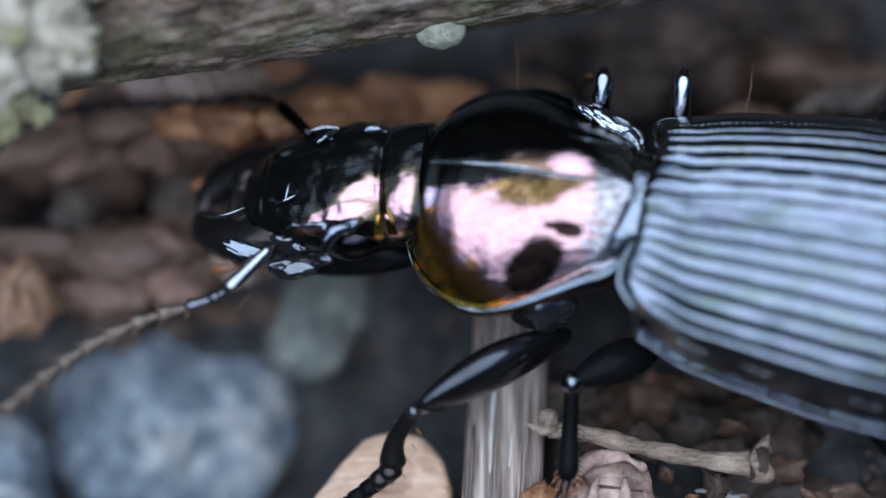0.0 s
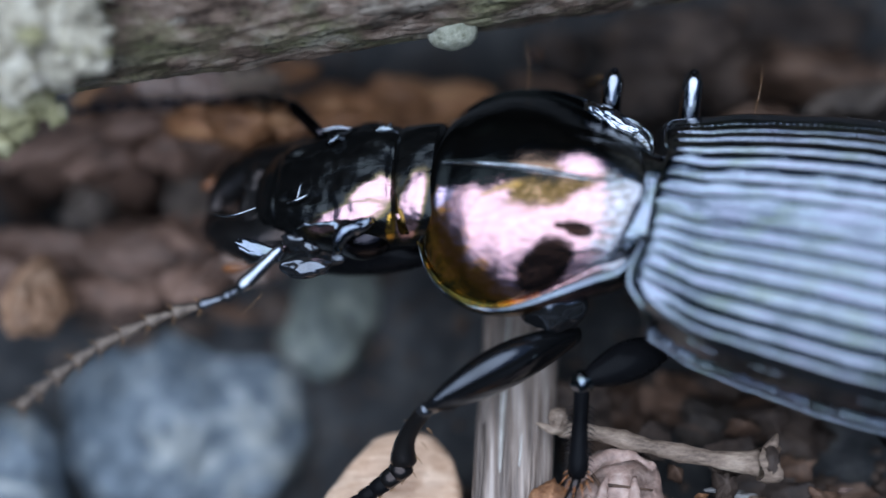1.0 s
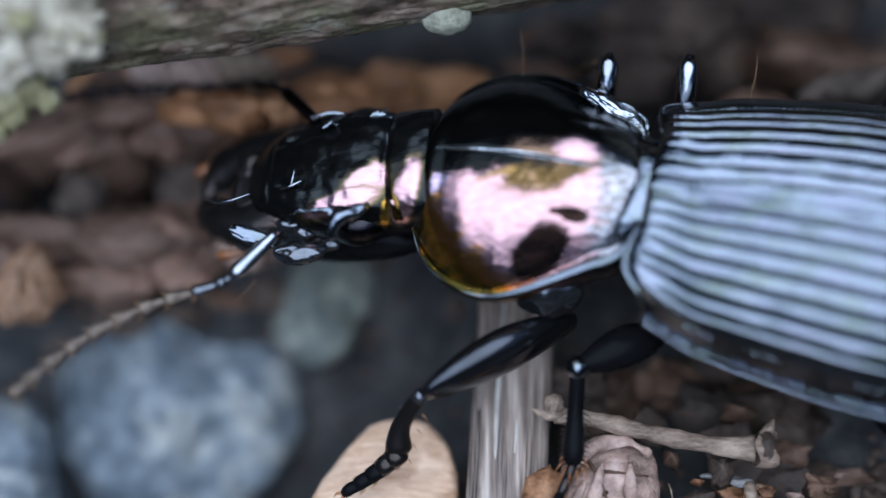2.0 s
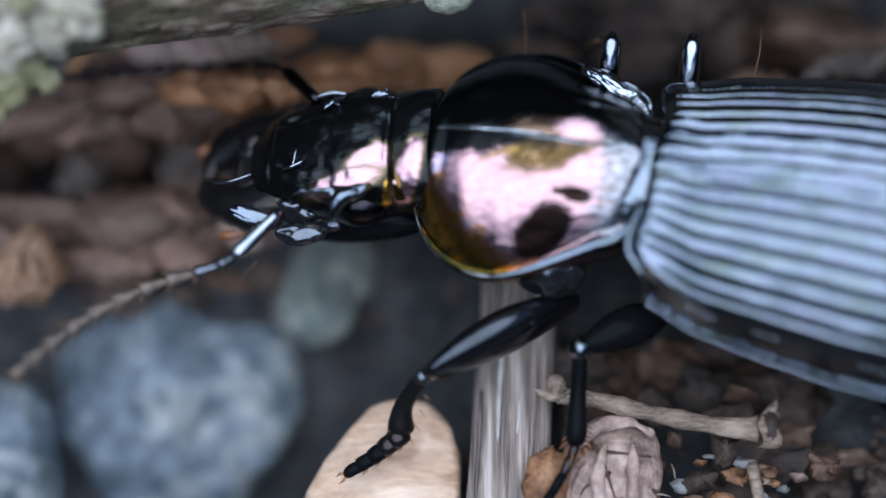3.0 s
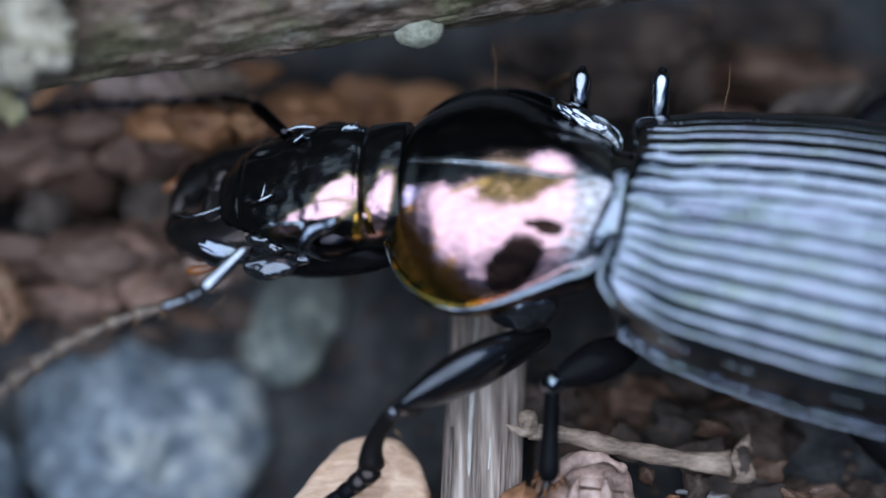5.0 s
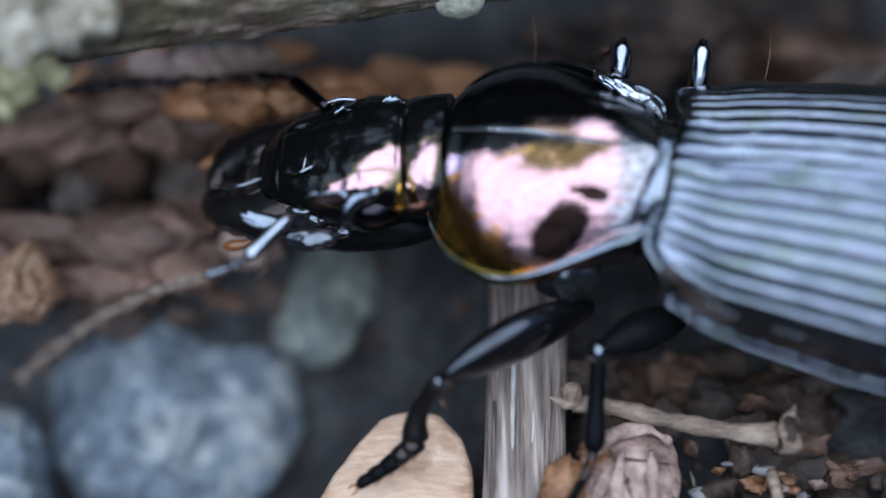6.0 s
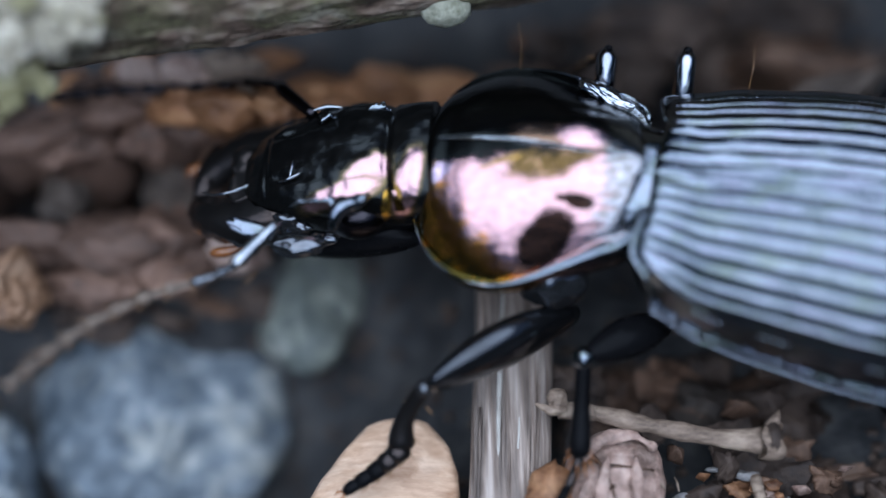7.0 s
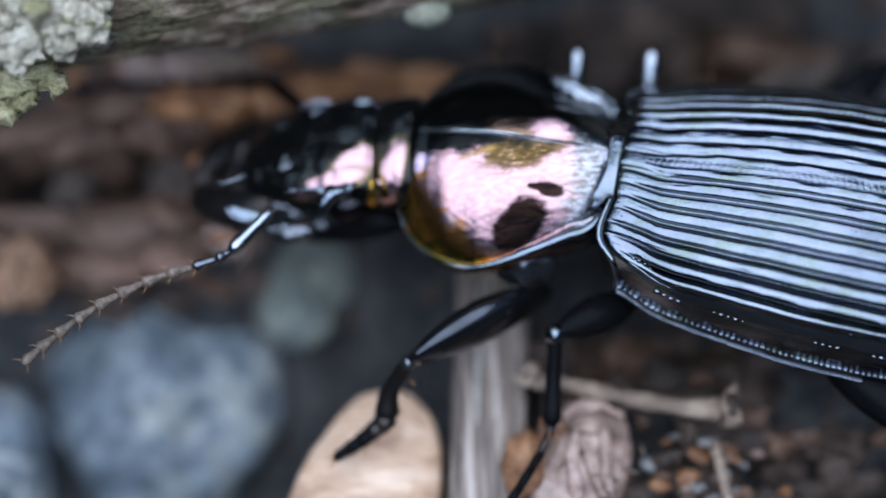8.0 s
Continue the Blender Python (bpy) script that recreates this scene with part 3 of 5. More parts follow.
def build_scaly_twig(path, n, width, mat, label, seed, length=None, r0=0.2):
    rnd = random.Random(seed)
    pts = spline(path, n)
    t = thing("conifer_twig", tuple(pts[n // 2] - np.array((0, 0, r0))), label, "twig", "scaly conifer twigs")
    v, f = tube([tuple(p) for p in pts], [r0] * n, 8)
    part("stem", v, f, LITTER_W, t)
    length = length or width * 1.25
    for i in range(n):
        d = pts[min(i + 1, n - 1)] - pts[max(i - 1, 0)]
        yaw = math.degrees(math.atan2(d[1], d[0]))
        pitch = -math.degrees(math.atan2(d[2], math.hypot(d[0], d[1])))
        left = np.array((-math.sin(radians(yaw)), math.cos(radians(yaw)), 0))
        for side in ((1, -1) if i % 2 else (0,)):
            if rnd.random() < 0.14:
                continue                                  # a scale fallen off
            p = pts[i] + left * side * width * rnd.uniform(0.22, 0.46) + np.array((0, 0, r0 * (0.55 if side else 0.85)))
            vv, ff = scale_leaf(tuple(p), yaw + side * rnd.uniform(2, 40) + rnd.uniform(-9, 9), pitch + rnd.uniform(-14, 6), side * -38 + rnd.uniform(-14, 14),
                                length * rnd.uniform(.6, 1.5), width * rnd.uniform(.5, 1.15), width * rnd.uniform(.15, .34), rnd.random() * 20)
            part("scale_leaf", vv, ff, mat, t)


# ---- sticks and chips ----
def build_flat_stick():
    """A split, fibrous grey stick that runs under the beetle."""
    a, b = np.array((1.35, 1.6, 0.2)), np.array((0.65, -7.5, 0.25))
    nu, nv = 60, 40
    d = (b - a) / np.linalg.norm(b - a)
    side = np.array((-d[1], d[0], 0))
    verts = []
    for i in range(nu):
        u = i / (nu - 1)
        c = a + (b - a) * u
        for j in range(nv):
            ang = 2 * math.pi * j / nv
            cx, cz = math.cos(ang), math.sin(ang)
            x = math.copysign(abs(cx) ** 0.55, cx) * 0.66
            z = math.copysign(abs(cz) ** 0.6, cz) * 0.3
            g = 0.07 * noise.noise(Vector((x * 9, u * 2.2, 3))) + 0.03 * noise.noise(Vector((x * 30, u * 5, 9)))
            edge = 0.05 * noise.noise(Vector((u * 5, math.copysign(2, cx), 1)))
            p = c + side * (x + edge) + np.array((0, 0, z + (g if cz > 0 else 0)))
            verts.append(tuple(p))
    faces = grid_faces(nu, nv, True) + [tuple(range(nv - 1, -1, -1)), tuple(range((nu - 1) * nv, nu * nv))]
    st = tagged(part("flat_stick", verts, faces, FIBRE), "split fibrous grey-brown stick lying on the soil", "stick")
    rnd = random.Random(8)
    for k in range(9):                                    # raised slivers along the grain
        x, u0 = -0.52 + 0.13 * k + rnd.uniform(-.04, .04), rnd.uniform(0, 0.45)
        pts = [tuple(a + (b - a) * (u0 + 0.5 * t) + side * (x + 0.02 * math.sin(t * 5 + k)) + np.array((0, 0, 0.285 + 0.02 * math.sin(t * 9 + k)))) for t in np.linspace(0, 1, 14)]
        w = rnd.uniform(0.025, 0.055)
        v, f = tube(pts, [w * (0.4 + 0.6 * math.sin(math.pi * t)) for t in np.linspace(0.03, 0.97, 14)], 8, 0.6)
        part("sliver", v, f, PALE_FIBRE if k in (2, 5) else FIBRE, st)


def build_twig():
    t = thing("dry_twig", (3.2, -2.85, 0.6), "thin dry tan twig with a broken forked end", "twig")
    pts = spline([(1.75, -2.5, 0.85), (2.4, -2.62, 0.95), (3.3, -2.85, 0.95), (4.3, -3.05, 0.95), (4.95, -3.12, 1.0)], 26)
    rad = [0.145 + 0.03 * math.sin(i * 0.9) * (i % 3 == 0) + (0.09 * max(0, i - 18) / 8) for i in range(26)]
    v, f = tube([tuple(p) for p in pts], rad, 14, 0.8)
    part("stem", v, f, TWIG, t)
    # hollow socket at the thick end
    rings = [(4.95, 0.27), (5.12, 0.31), (5.25, 0.3), (5.26, 0.22), (5.14, 0.13), (5.02, 0.06)]
    vv = []
    for x, r in rings:
        for j in range(16):
            a = 2 * math.pi * j / 16
            vv.append((x + 0.05 * math.sin(a * 3), -3.14 + r * math.cos(a), 1.0 + r * math.sin(a)))
    part("socket", vv, grid_faces(len(rings), 16, True) + [tuple(range(80, 96))], TWIG, t)
    v, f = tube([(5.1, -2.95, 1.15), (5.2, -2.8, 1.22), (5.24, -2.7, 1.25)], [0.12, 0.07, 0.02], 8)
    part("splinter", v, f, TWIG, t)
    # dark ball in the socket stands in for the shade of its opening
    v, f = ball((5.12, -3.12, 1.2), 0.2, 3, (0.7, 1.2, 0.7), 0.2, 2, 4)
    part("hollow", v, f, LITTER, t, "dark ball standing in for shade inside the broken end")
    v, f = tube([(1.85, -2.5, 0.9), (1.6, -2.55, 0.95), (1.36, -2.45, 1.0)], [0.12, 0.09, 0.025], 8)
    part("splinter", v, f, TWIG, t)
    v, f = ball((1.72, -2.36, 0.98), 0.17, 3, (1, 1.1, .8), 0.3, 2, 5)
    part("bud", v, f, TWIG, t)


def slab(outline, z, thick, seed, dome=0.1, tilt=(0, 0), jag=0.0, curl=0.0):
    """A broken flake: an outline (mm) with rounded or jagged rim, dome, curl and rough top."""
    if jag:
        q = np.array(outline + [outline[0]], dtype=float)
        u = np.linspace(0, len(outline), 41)[:-1]
        pts = np.stack([np.interp(u, range(len(q)), q[:, 0]), np.interp(u, range(len(q)), q[:, 1])], -1)
        mid = pts.mean(axis=0)
        pts = mid + (pts - mid) * np.array([[1 + jag * noise.noise(Vector((k * 0.9, seed, 7)))] for k in range(len(u))])
    else:
        pts = spline(outline + [outline[0]], 41)[:-1]
    c = pts.mean(axis=0)
    verts, n = [], len(pts)
    rings = [(0.97, -0.5), (1.0, 0.0), (0.97, 0.42), (0.9, 0.5), (0.7, 0.5), (0.5, 0.5), (0.3, 0.5), (0.12, 0.5)]
    for k, (s, h) in enumerate(rings):
        for p in pts:
            q = c + (p - c) * s * (1 + 0.05 * noise.noise(Vector((p[0] * 2, p[1] * 2, seed))))
            zz = z + thick * h + (dome * (1 - s * s) if k > 1 else 0) + (0.1 * noise.fractal(Vector((q[0] * 1.3, q[1] * 3, seed)), 1, 2, 3) if k > 1 else 0)
            zz += (q[0] - c[0]) * tilt[0] + (q[1] - c[1]) * tilt[1] + curl * ((q[0] - c[0]) * 0.8 + (q[1] - c[1]) * 0.6) ** 2
            verts.append((q[0], q[1], zz))
    return verts, grid_faces(len(rings), n, True) + [tuple(range(n - 1, -1, -1)), tuple(range((len(rings) - 1) * n, len(rings) * n))]


def build_chips():
    v, f = slab([(-1.35, -2.36), (-0.8, -2.2), (-0.2, -2.44), (0.15, -3.3), (-0.1, -5.2), (-1.5, -6.0), (-2.9, -5.4), (-2.5, -4.1), (-1.9, -3.0)], -0.25, 0.5, 2, 0.3)
    chip = tagged(part("wood_chip", v, f, CHIP), "pale tan wood chip with split grain", "wood chip")
    for k in range(7):
        x = -1.75 + 0.24 * k
        pts = [(x - 0.28 * t, -3.3 - 0.08 * abs(k - 3) - 1.6 * t, 0.12 + 0.05 * math.sin(t * 4 + k)) for t in np.linspace(0, 1, 9)]
        vv, ff = tube(pts, [0.045 * math.sin(math.pi * (0.08 + 0.84 * t)) for t in np.linspace(0, 1, 9)], 8, 0.5)
        part("splinter", vv, ff, CHIP, chip)
    v, f = slab([(1.9, -3.15), (2.5, -2.75), (3.3, -2.95), (3.45, -3.7), (3.1, -4.6), (2.3, -5.0), (1.6, -4.4)], 0.35, 0.35, 5, 0.35)
    leaf = tagged(part("leaf_fragment", v, f, LEAF), "curled brown leaf fragment with veins", "leaf")
    c = np.array((2.55, -3.75))
    for k, (p, q) in enumerate((((2.1, -3.0), (2.9, -4.7)), ((2.35, -3.45), (3.2, -3.5)), ((2.5, -3.8), (1.9, -4.25)), ((2.7, -4.2), (3.1, -4.3)), ((2.3, -3.35), (1.9, -3.6)))):
        pts = []
        for t in np.linspace(0, 1, 9):
            x, y = p[0] + (q[0] - p[0]) * t + 0.06 * math.sin(t * 6 + k), p[1] + (q[1] - p[1]) * t
            rr = min(np.hypot(x - c[0], y - c[1]) / 1.1, 1)
            pts.append((x, y, 0.35 + 0.175 + 0.35 * (1 - rr * rr) + 0.01))
        vv, ff = tube(pts, [0.032 * (1 - 0.5 * t) for t in np.linspace(0, 1, 9)], 8)
        part("vein", vv, ff, LITTER_W, leaf, "dark sunken vein")
    # rolled folds, a curled lobe and pale torn fibres of the leaf
    for pts, rad in (([(2.05, -3.35, 0.72), (2.45, -3.0, 0.86), (2.9, -2.95, 0.86), (3.3, -3.15, 0.75)], 0.13), ([(2.5, -3.35, 0.86), (2.33, -4.0, 0.88), (2.45, -4.9, 0.68)], 0.12),
                     ([(2.95, -3.3, 0.82), (2.9, -4.1, 0.86), (3.05, -4.7, 0.66)], 0.1), ([(2.2, -3.6, 0.8), (2.0, -4.1, 0.76), (2.05, -4.7, 0.62)], 0.09)):
        q = spline(pts, 22)
        v, f = tube([tuple(p) for p in q], [rad * (0.35 + 0.65 * math.sin(math.pi * (i + 1) / 23)) for i in range(22)], 14, 0.7)
        part("fold", [tuple(np.array(p) + 0.05 * noise.fractal(Vector(p) * 4.0, 1, 2, 3)) for p in v], f, LEAF, leaf)
    v, f = slab([(1.12, -3.95), (1.28, -3.48), (1.62, -3.3), (1.92, -3.55), (1.85, -4.3), (1.3, -4.65)], 0.62, 0.22, 9, 0.22, (0.1, 0.05), 0.12)
    part("lobe", v, f, LITTER_O, leaf, "rusty curled lobe")
    rnd = random.Random(31)
    for k in range(5):
        x, y = rnd.uniform(3.2, 4.0), rnd.uniform(-4.1, -3.5)
        dx, dy = rnd.uniform(-0.3, 0.3), rnd.uniform(-0.25, 0.25)
        v, f = tube([(x, y, 0.6), (x + dx * 0.5, y + dy * 0.5, 0.68), (x + dx, y + dy, 0.62)], [0.012, 0.016, 0.006], 6)
        part("fibre", v, f, TWIG, leaf, "pale torn fibre")
    husk_mat = mat_matter("wrinkled_tan_husk", (0.1, 0.045, 0.02), (0.32, 0.17, 0.085), (0.5, 0.32, 0.2), 0.6, 0.6, 0.05)
    v, f = ball((-7.55, 0.4, -0.75), 0.6, 5, (0.85, 1.0, 0.7), 0.35, 1.7, 12, 5)
    husk = tagged(part("cone_fragment", v, f, husk_mat), "wrinkled tan husk fragment", "husk")
    for k in range(4):
        a0 = -1.1 + 0.75 * k
        pts = [(-7.55 + 0.5 * math.sin(a0) * math.cos(t), 0.4 + 0.66 * math.sin(t), -0.75 + 0.45 * math.cos(a0) * math.cos(t) + 0.08) for t in np.linspace(-1.2, 1.2, 12)]
        v, f = tube(pts, [0.05 + 0.09 * math.sin(math.pi * (i + 0.5) / 12) for i in range(12)], 10)
        part("ridge", [tuple(np.array(p) + 0.25 * noise.fractal(Vector(p) * 1.8, 1, 2, 4)) for p in v], f, husk_mat, husk)


def build_bark_limb():
    """A weathered brown limb half buried before the head."""
    q = spline([(-9.3, 2.6, -0.1), (-7.6, 2.95, 0.25), (-6.05, 3.3, 0.62), (-4.7, 3.5, 0.55)], 60)
    v, f = tube([tuple(p) for p in q], [0.3 + 0.08 * math.sin(i * 0.35) - 0.1 * (i / 59) ** 4 for i in range(60)], 28, 0.9)
    v = [tuple(np.array(p) + 0.1 * noise.fractal(Vector((p[0] * 0.8, p[1] * 2.4, p[2] * 2.4)), 1, 2, 4)) for p in v]
    tagged(part("rotten_limb", v, f, SCALE_R), "smooth reddish-brown rotten limb half buried in litter", "stick")


def build_bark_pieces():
    """Chunks of rotten bark, cone scales and crumbled wood: place, half length, half width, turn and stuff of each."""
    names = {SCALE_R: "weathered reddish-brown chunk of bark", SCALE_O: "orange-brown scale of a dead conifer cone", LITTER_W: "crumbling brown chunk of bark", ROT: "grey-brown lump of rotten wood",
             LEAF: "pinkish-brown curled scale of bark", TWIG: "pale tan scale of bark", LITTER: "dark lump of rotten leaf"}
    for i, (x, y, z, a, b, yaw, m) in enumerate((
    (-6.54, 3.0, 0.19, 0.72, 0.27, 18, SCALE_R),
    (-5.05, 3.15, 0.51, 0.6, 0.34, 14, SCALE_R),
    (-4.49, 3.05, 0.56, 0.56, 0.36, -10, SCALE_R),
    (-3.62, 2.72, 0.46, 0.63, 0.41, 25, LITTER_W),
    (-6.98, 2.36, -0.59, 0.4, 0.52, 0, ROT),
    (-4.8, 2.37, -0.37, 0.5, 0.57, -20, ROT),
    (-4.11, 2.43, -0.23, 0.42, 0.47, 0, SCALE_R),
    (-7.49, 1.48, -0.45, 0.98, 0.32, -8, SCALE_R),
    (-5.97, 1.36, -0.40, 0.88, 0.49, 6, SCALE_R),
    (-4.99, 1.55, -0.31, 0.64, 0.44, -12, SCALE_R),
    (-6.15, 0.79, -0.77, 0.88, 0.41, 8, SCALE_R),
    (-4.70, 1.03, -0.66, 0.64, 0.44, 20, SCALE_R),
    (-3.68, 1.18, -0.26, 0.49, 0.41, -10, LEAF),
    (-8.32, 1.03, -0.66, 0.62, 0.49, 0, SCALE_R),
    (-8.43, 3.5, 0.34, 0.72, 0.49, 20, SCALE_R),
    (-7.47, 3.35, 0.37, 0.77, 0.29, 20, SCALE_R),
    (-6.23, 3.87, 0.77, 0.47, 0.29, 8, SCALE_R),
    (-5.38, 3.95, 1.03, 0.41, 0.31, 5, LEAF),
    (-4.57, 3.99, 1.05, 0.41, 0.34, -4, LEAF),
    (-3.73, 4.01, 1.17, 0.45, 0.32, 6, TWIG),
    (-4.58, 3.23, 1.14, 0.58, 0.26, 6, SCALE_O),
    (-3.79, 3.16, 1.32, 0.56, 0.39, -8, SCALE_O),
    (-3.02, 3.16, 1.32, 0.46, 0.35, 6, SCALE_O),
    (-2.07, 3.40, 1.00, 0.61, 0.41, 8, SCALE_O),
    (-0.88, 4.00, 0.39, 0.65, 0.52, 0, SCALE_O),
    # behind the beetle: darker stuff stands in for the shade there
    (3.59, 4.69, 0.05, 0.71, 0.70, -20, LITTER),
    (4.34, 5.56, 0.46, 1.12, 0.55, 8, LITTER),
    (6.96, 4.92, 0.2, 1.17, 0.50, -10, LITTER_W),
    (7.43, 3.78, 0.95, 0.82, 0.36, 12, ROT),
    (5.59, 3.60, 0.57, 0.63, 0.26, 8, LITTER_W),
    (6.66, 5.93, 0.30, 1.19, 0.51, 0, LITTER),
    (5.56, 5.41, -0.49, 0.66, 0.65, 0, LITTER),
    (4.63, -1.76, -0.75, 0.60, 0.47, -25, LITTER),
    (5.48, -1.65, -0.48, 0.51, 0.42, 20, LITTER_W),
    (6.27, -2.01, -0.64, 0.61, 0.51, -20, LITTER),
    (3.93, -1.40, -0.58, 0.56, 0.40, 10, LITTER_W),
    (7.06, -2.63, -0.93, 0.59, 0.58, -30, LITTER),
    (6.52, -2.75, -1.21, 0.50, 0.51, 30, LITTER),
    (4.80, -1.18, -0.92, 0.50, 0.36, 0, LITTER),
    (3.39, -1.18, -0.92, 0.50, 0.40, 0, LITTER),
    (7.77, -2.24, -1.19, 0.70, 0.59, -10, LITTER_W),
    (7.5, -3.75, -0.9, 1.1, 0.6, 35, LITTER_W),
    (6.4, -3.4, -0.5, 0.5, 0.55, 0, LITTER),
    (8.5, -3.9, -1.0, 0.9, 0.5, -20, ROT),
    (2.8, -1.8, -0.5, 0.6, 0.45, 10, LITTER_W),
    (4.48, -2.0, -0.3, 0.6, 0.4, -15, ROT),
    )):
        deep = max(0.3, 0.6 * (z - ground_height(x, y)) + 0.1)
        v, f = ball((0, 0, 0), 1.0, 4, (a * 1.08, b * 1.08, 0.34), 0.5, 1.25, i * 1.3 + 2, 5)
        # a torn ridge along it, and a skirt down to the soil
        v = [(p[0], p[1], p[2] + 0.1 * math.sin(p[1] / b * 2.2 + i) if p[2] > 0 else p[2] / 0.34 * deep) for p in v]
        tagged(part("bark_piece", turned(v, yaw, 0, 0, (x, y, z - 0.2)), f, m), names[m], "bark", "chunks of rotten bark")


def build_litter():
    """Loose fragments of leaf and bark: each one a thing."""
    rnd = random.Random(11)
    spots = []
    for k in range(64):                                   # behind the beetle's tail and below the twig
        spots.append((rnd.uniform(2.0, 9.5), rnd.uniform(-6.2, -1.2), rnd.uniform(-0.5, 0.1), rnd.uniform(0.28, 0.75), rnd.choice((LITTER, LITTER, LITTER, LITTER, LITTER, LITTER_W))))
    for k in range(24):                                   # between beetle and branch
        spots.append((rnd.uniform(1.0, 10.0), rnd.uniform(2.4, 7.2), rnd.uniform(-0.9, -0.3), rnd.uniform(0.4, 1.0), rnd.choice((LITTER, LITTER, LITTER, LITTER_W))))
    for k in range(26):                                   # before the head
        spots.append((rnd.uniform(-9.0, -3.0), rnd.uniform(0.3, 4.0), rnd.uniform(-2.0, -1.5), rnd.uniform(0.25, 0.6), LITTER_W if rnd.random() < 0.35 else LITTER))
    for k in range(26):                                   # small bits round the twig's end
        spots.append((rnd.uniform(2.8, 6.5), rnd.uniform(-4.8, -3.1), rnd.uniform(0.25, 0.5), rnd.uniform(0.1, 0.3), rnd.choice((LITTER_O, LITTER_W, LITTER_W, LITTER, LEAF))))
    for i, (x, y, z, r, m) in enumerate(spots):
        n = rnd.randint(4, 7)
        a0 = rnd.uniform(0, 6.28)
        el = rnd.uniform(0.35, 0.9)
        out = []
        for j in range(n):
            a = a0 + 2 * math.pi * j / n
            q = r * rnd.uniform(0.6, 1.3)
            out.append((x + q * math.cos(a), y + q * el * math.sin(a)))
        v, f = slab(out, z, rnd.uniform(0.06, 0.2), i * 1.7, rnd.uniform(-0.1, 0.3), (rnd.uniform(-.55, .55), rnd.uniform(-.55, .55)), 0.28, rnd.uniform(-0.35, 0.35))
        tagged(part("litter_fragment", v, f, m), {LITTER: "broken dark brown piece of leaf litter", LITTER_W: "broken brown piece of bark litter", LITTER_O: "broken rusty orange-brown piece of bark", LEAF: "small pinkish-brown piece of dry leaf"}[m],
               "leaf litter", "loose litter fragments")
    pale = mat_matter("bleached_leaf_crumb", (0.08, 0.065, 0.055), (0.18, 0.165, 0.15), (0.32, 0.3, 0.285), 0.4, 0.6, 0.03, vary=0.5)
    for k in range(18):
        x, y, r = rnd.uniform(3.3, 5.6), rnd.uniform(-5.0, -3.45), rnd.uniform(0.07, 0.2)
        v, f = ball((x, y, rnd.uniform(0.3, 0.62)), r, 2, (1.2, rnd.uniform(0.4, 0.9), 0.6), 0.6, 1.6, k, 3)
        m = rnd.choice((pale, pale, LITTER_O, LITTER_W))
        tagged(part("litter_crumb", v, f, m), {pale: "bleached grey crumb of leaf", LITTER_O: "rusty crumb of bark", LITTER_W: "brown crumb of bark"}[m], "leaf litter", "crumbs under the twig")
    v, f = tube([(4.88, -3.58, 0.62), (4.93, -4.1, 0.68), (5.0, -4.9, 0.7)], [0.1, 0.1, 0.08], 10, 0.7)
    tagged(part("straw", v, f, TWIG), "short pale straw sticking out of the litter", "straw")
    # fine crumbs
    verts, faces = [], []
    for k in range(1500):
        x, y = rnd.uniform(-10, 10), rnd.uniform(-7, 7)
        v, f = ball((x, y, ground_height(x, y) + 0.05), rnd.uniform(0.04, 0.16), 1, (1, rnd.uniform(.5, 1.2), rnd.uniform(.4, .9)), 0.5, 1.5, k % 50, 2)
        b = len(verts)
        verts += v
        faces += [tuple(b + i for i in q) for q in f]
    tagged(part("soil_crumbs", verts, faces, LITTER), "fine dark crumbs of soil and rotten leaf", "soil crumbs", kind="stuff")


def build_wood_backdrop():
    """An unseen wood's edge added to darken reflections: a ring of foliage, low on the open side and leaning high over
    the side of the stick.
    """
    nu, nv = 160, 36
    verts = []
    for i in range(nu):
        az = 2 * math.pi * i / nu
        off = abs((math.degrees(az) + 180) % 360 - 180)              # away from north
        # height set by which reflections should go dark
        top = 29 + 15 / (1 + math.exp((off - 66) / 7.0))
        top *= 1 + 0.14 * noise.fractal(Vector((math.cos(az) * 4, math.sin(az) * 4, 2)), 1, 2, 4)
        for j in range(nv):
            el = radians(-0.5 + top * j / (nv - 1))
            r = 9000.0 * (1 + 0.2 * noise.fractal(Vector((math.cos(az) * 3, math.sin(az) * 3, el * 4)), 1, 2, 5))
            verts.append((r * math.sin(az) * math.cos(el), r * math.cos(az) * math.cos(el), r * math.sin(el)))
    faces = [(i * nv + j, i * nv + j + 1, ((i + 1) % nu) * nv + j + 1, ((i + 1) % nu) * nv + j) for i in range(nu) for j in range(nv - 1)]
    m = mat_matter("dark_foliage", (0.009, 0.012, 0.008), (0.022, 0.028, 0.017), (0.045, 0.055, 0.03), 900.0, 0.7, 60.0, vary=0.0)
    tagged(part("backdrop_wood", verts, faces, m), "unseen ring of dark foliage added to darken reflections", "wood edge", kind="structure")


build_ground()
build_wood_backdrop()
build_dead_stick()
build_lichen()
build_stone((-5.42, -0.25, -3.9), 2.16, (1.06, 1.62, 0.75), STONE_B, "blue-grey rough stone with pale mineral specks", 3, 5, 0.26, 12)
build_stone((-2.42, 0.95, -2.25), 1.15, (0.88, 1.25, 0.75), STONE_G, "green-grey worn stone with a pale streak", 8, 5, 0.3)
build_stone((-8.5, -2.57, -3.3), 1.42, (0.9, 1.25, 0.8), STONE_B, "small blue-grey pitted stone", 14, 5, 0.28)
build_stone((-1.1, 0.1, -4.1), 0.9, (0.9, 1.2, 0.75), STONE_G, "dull grey-green stone sunk in the soil", 21, 4, 0.25)
build_flat_stick()
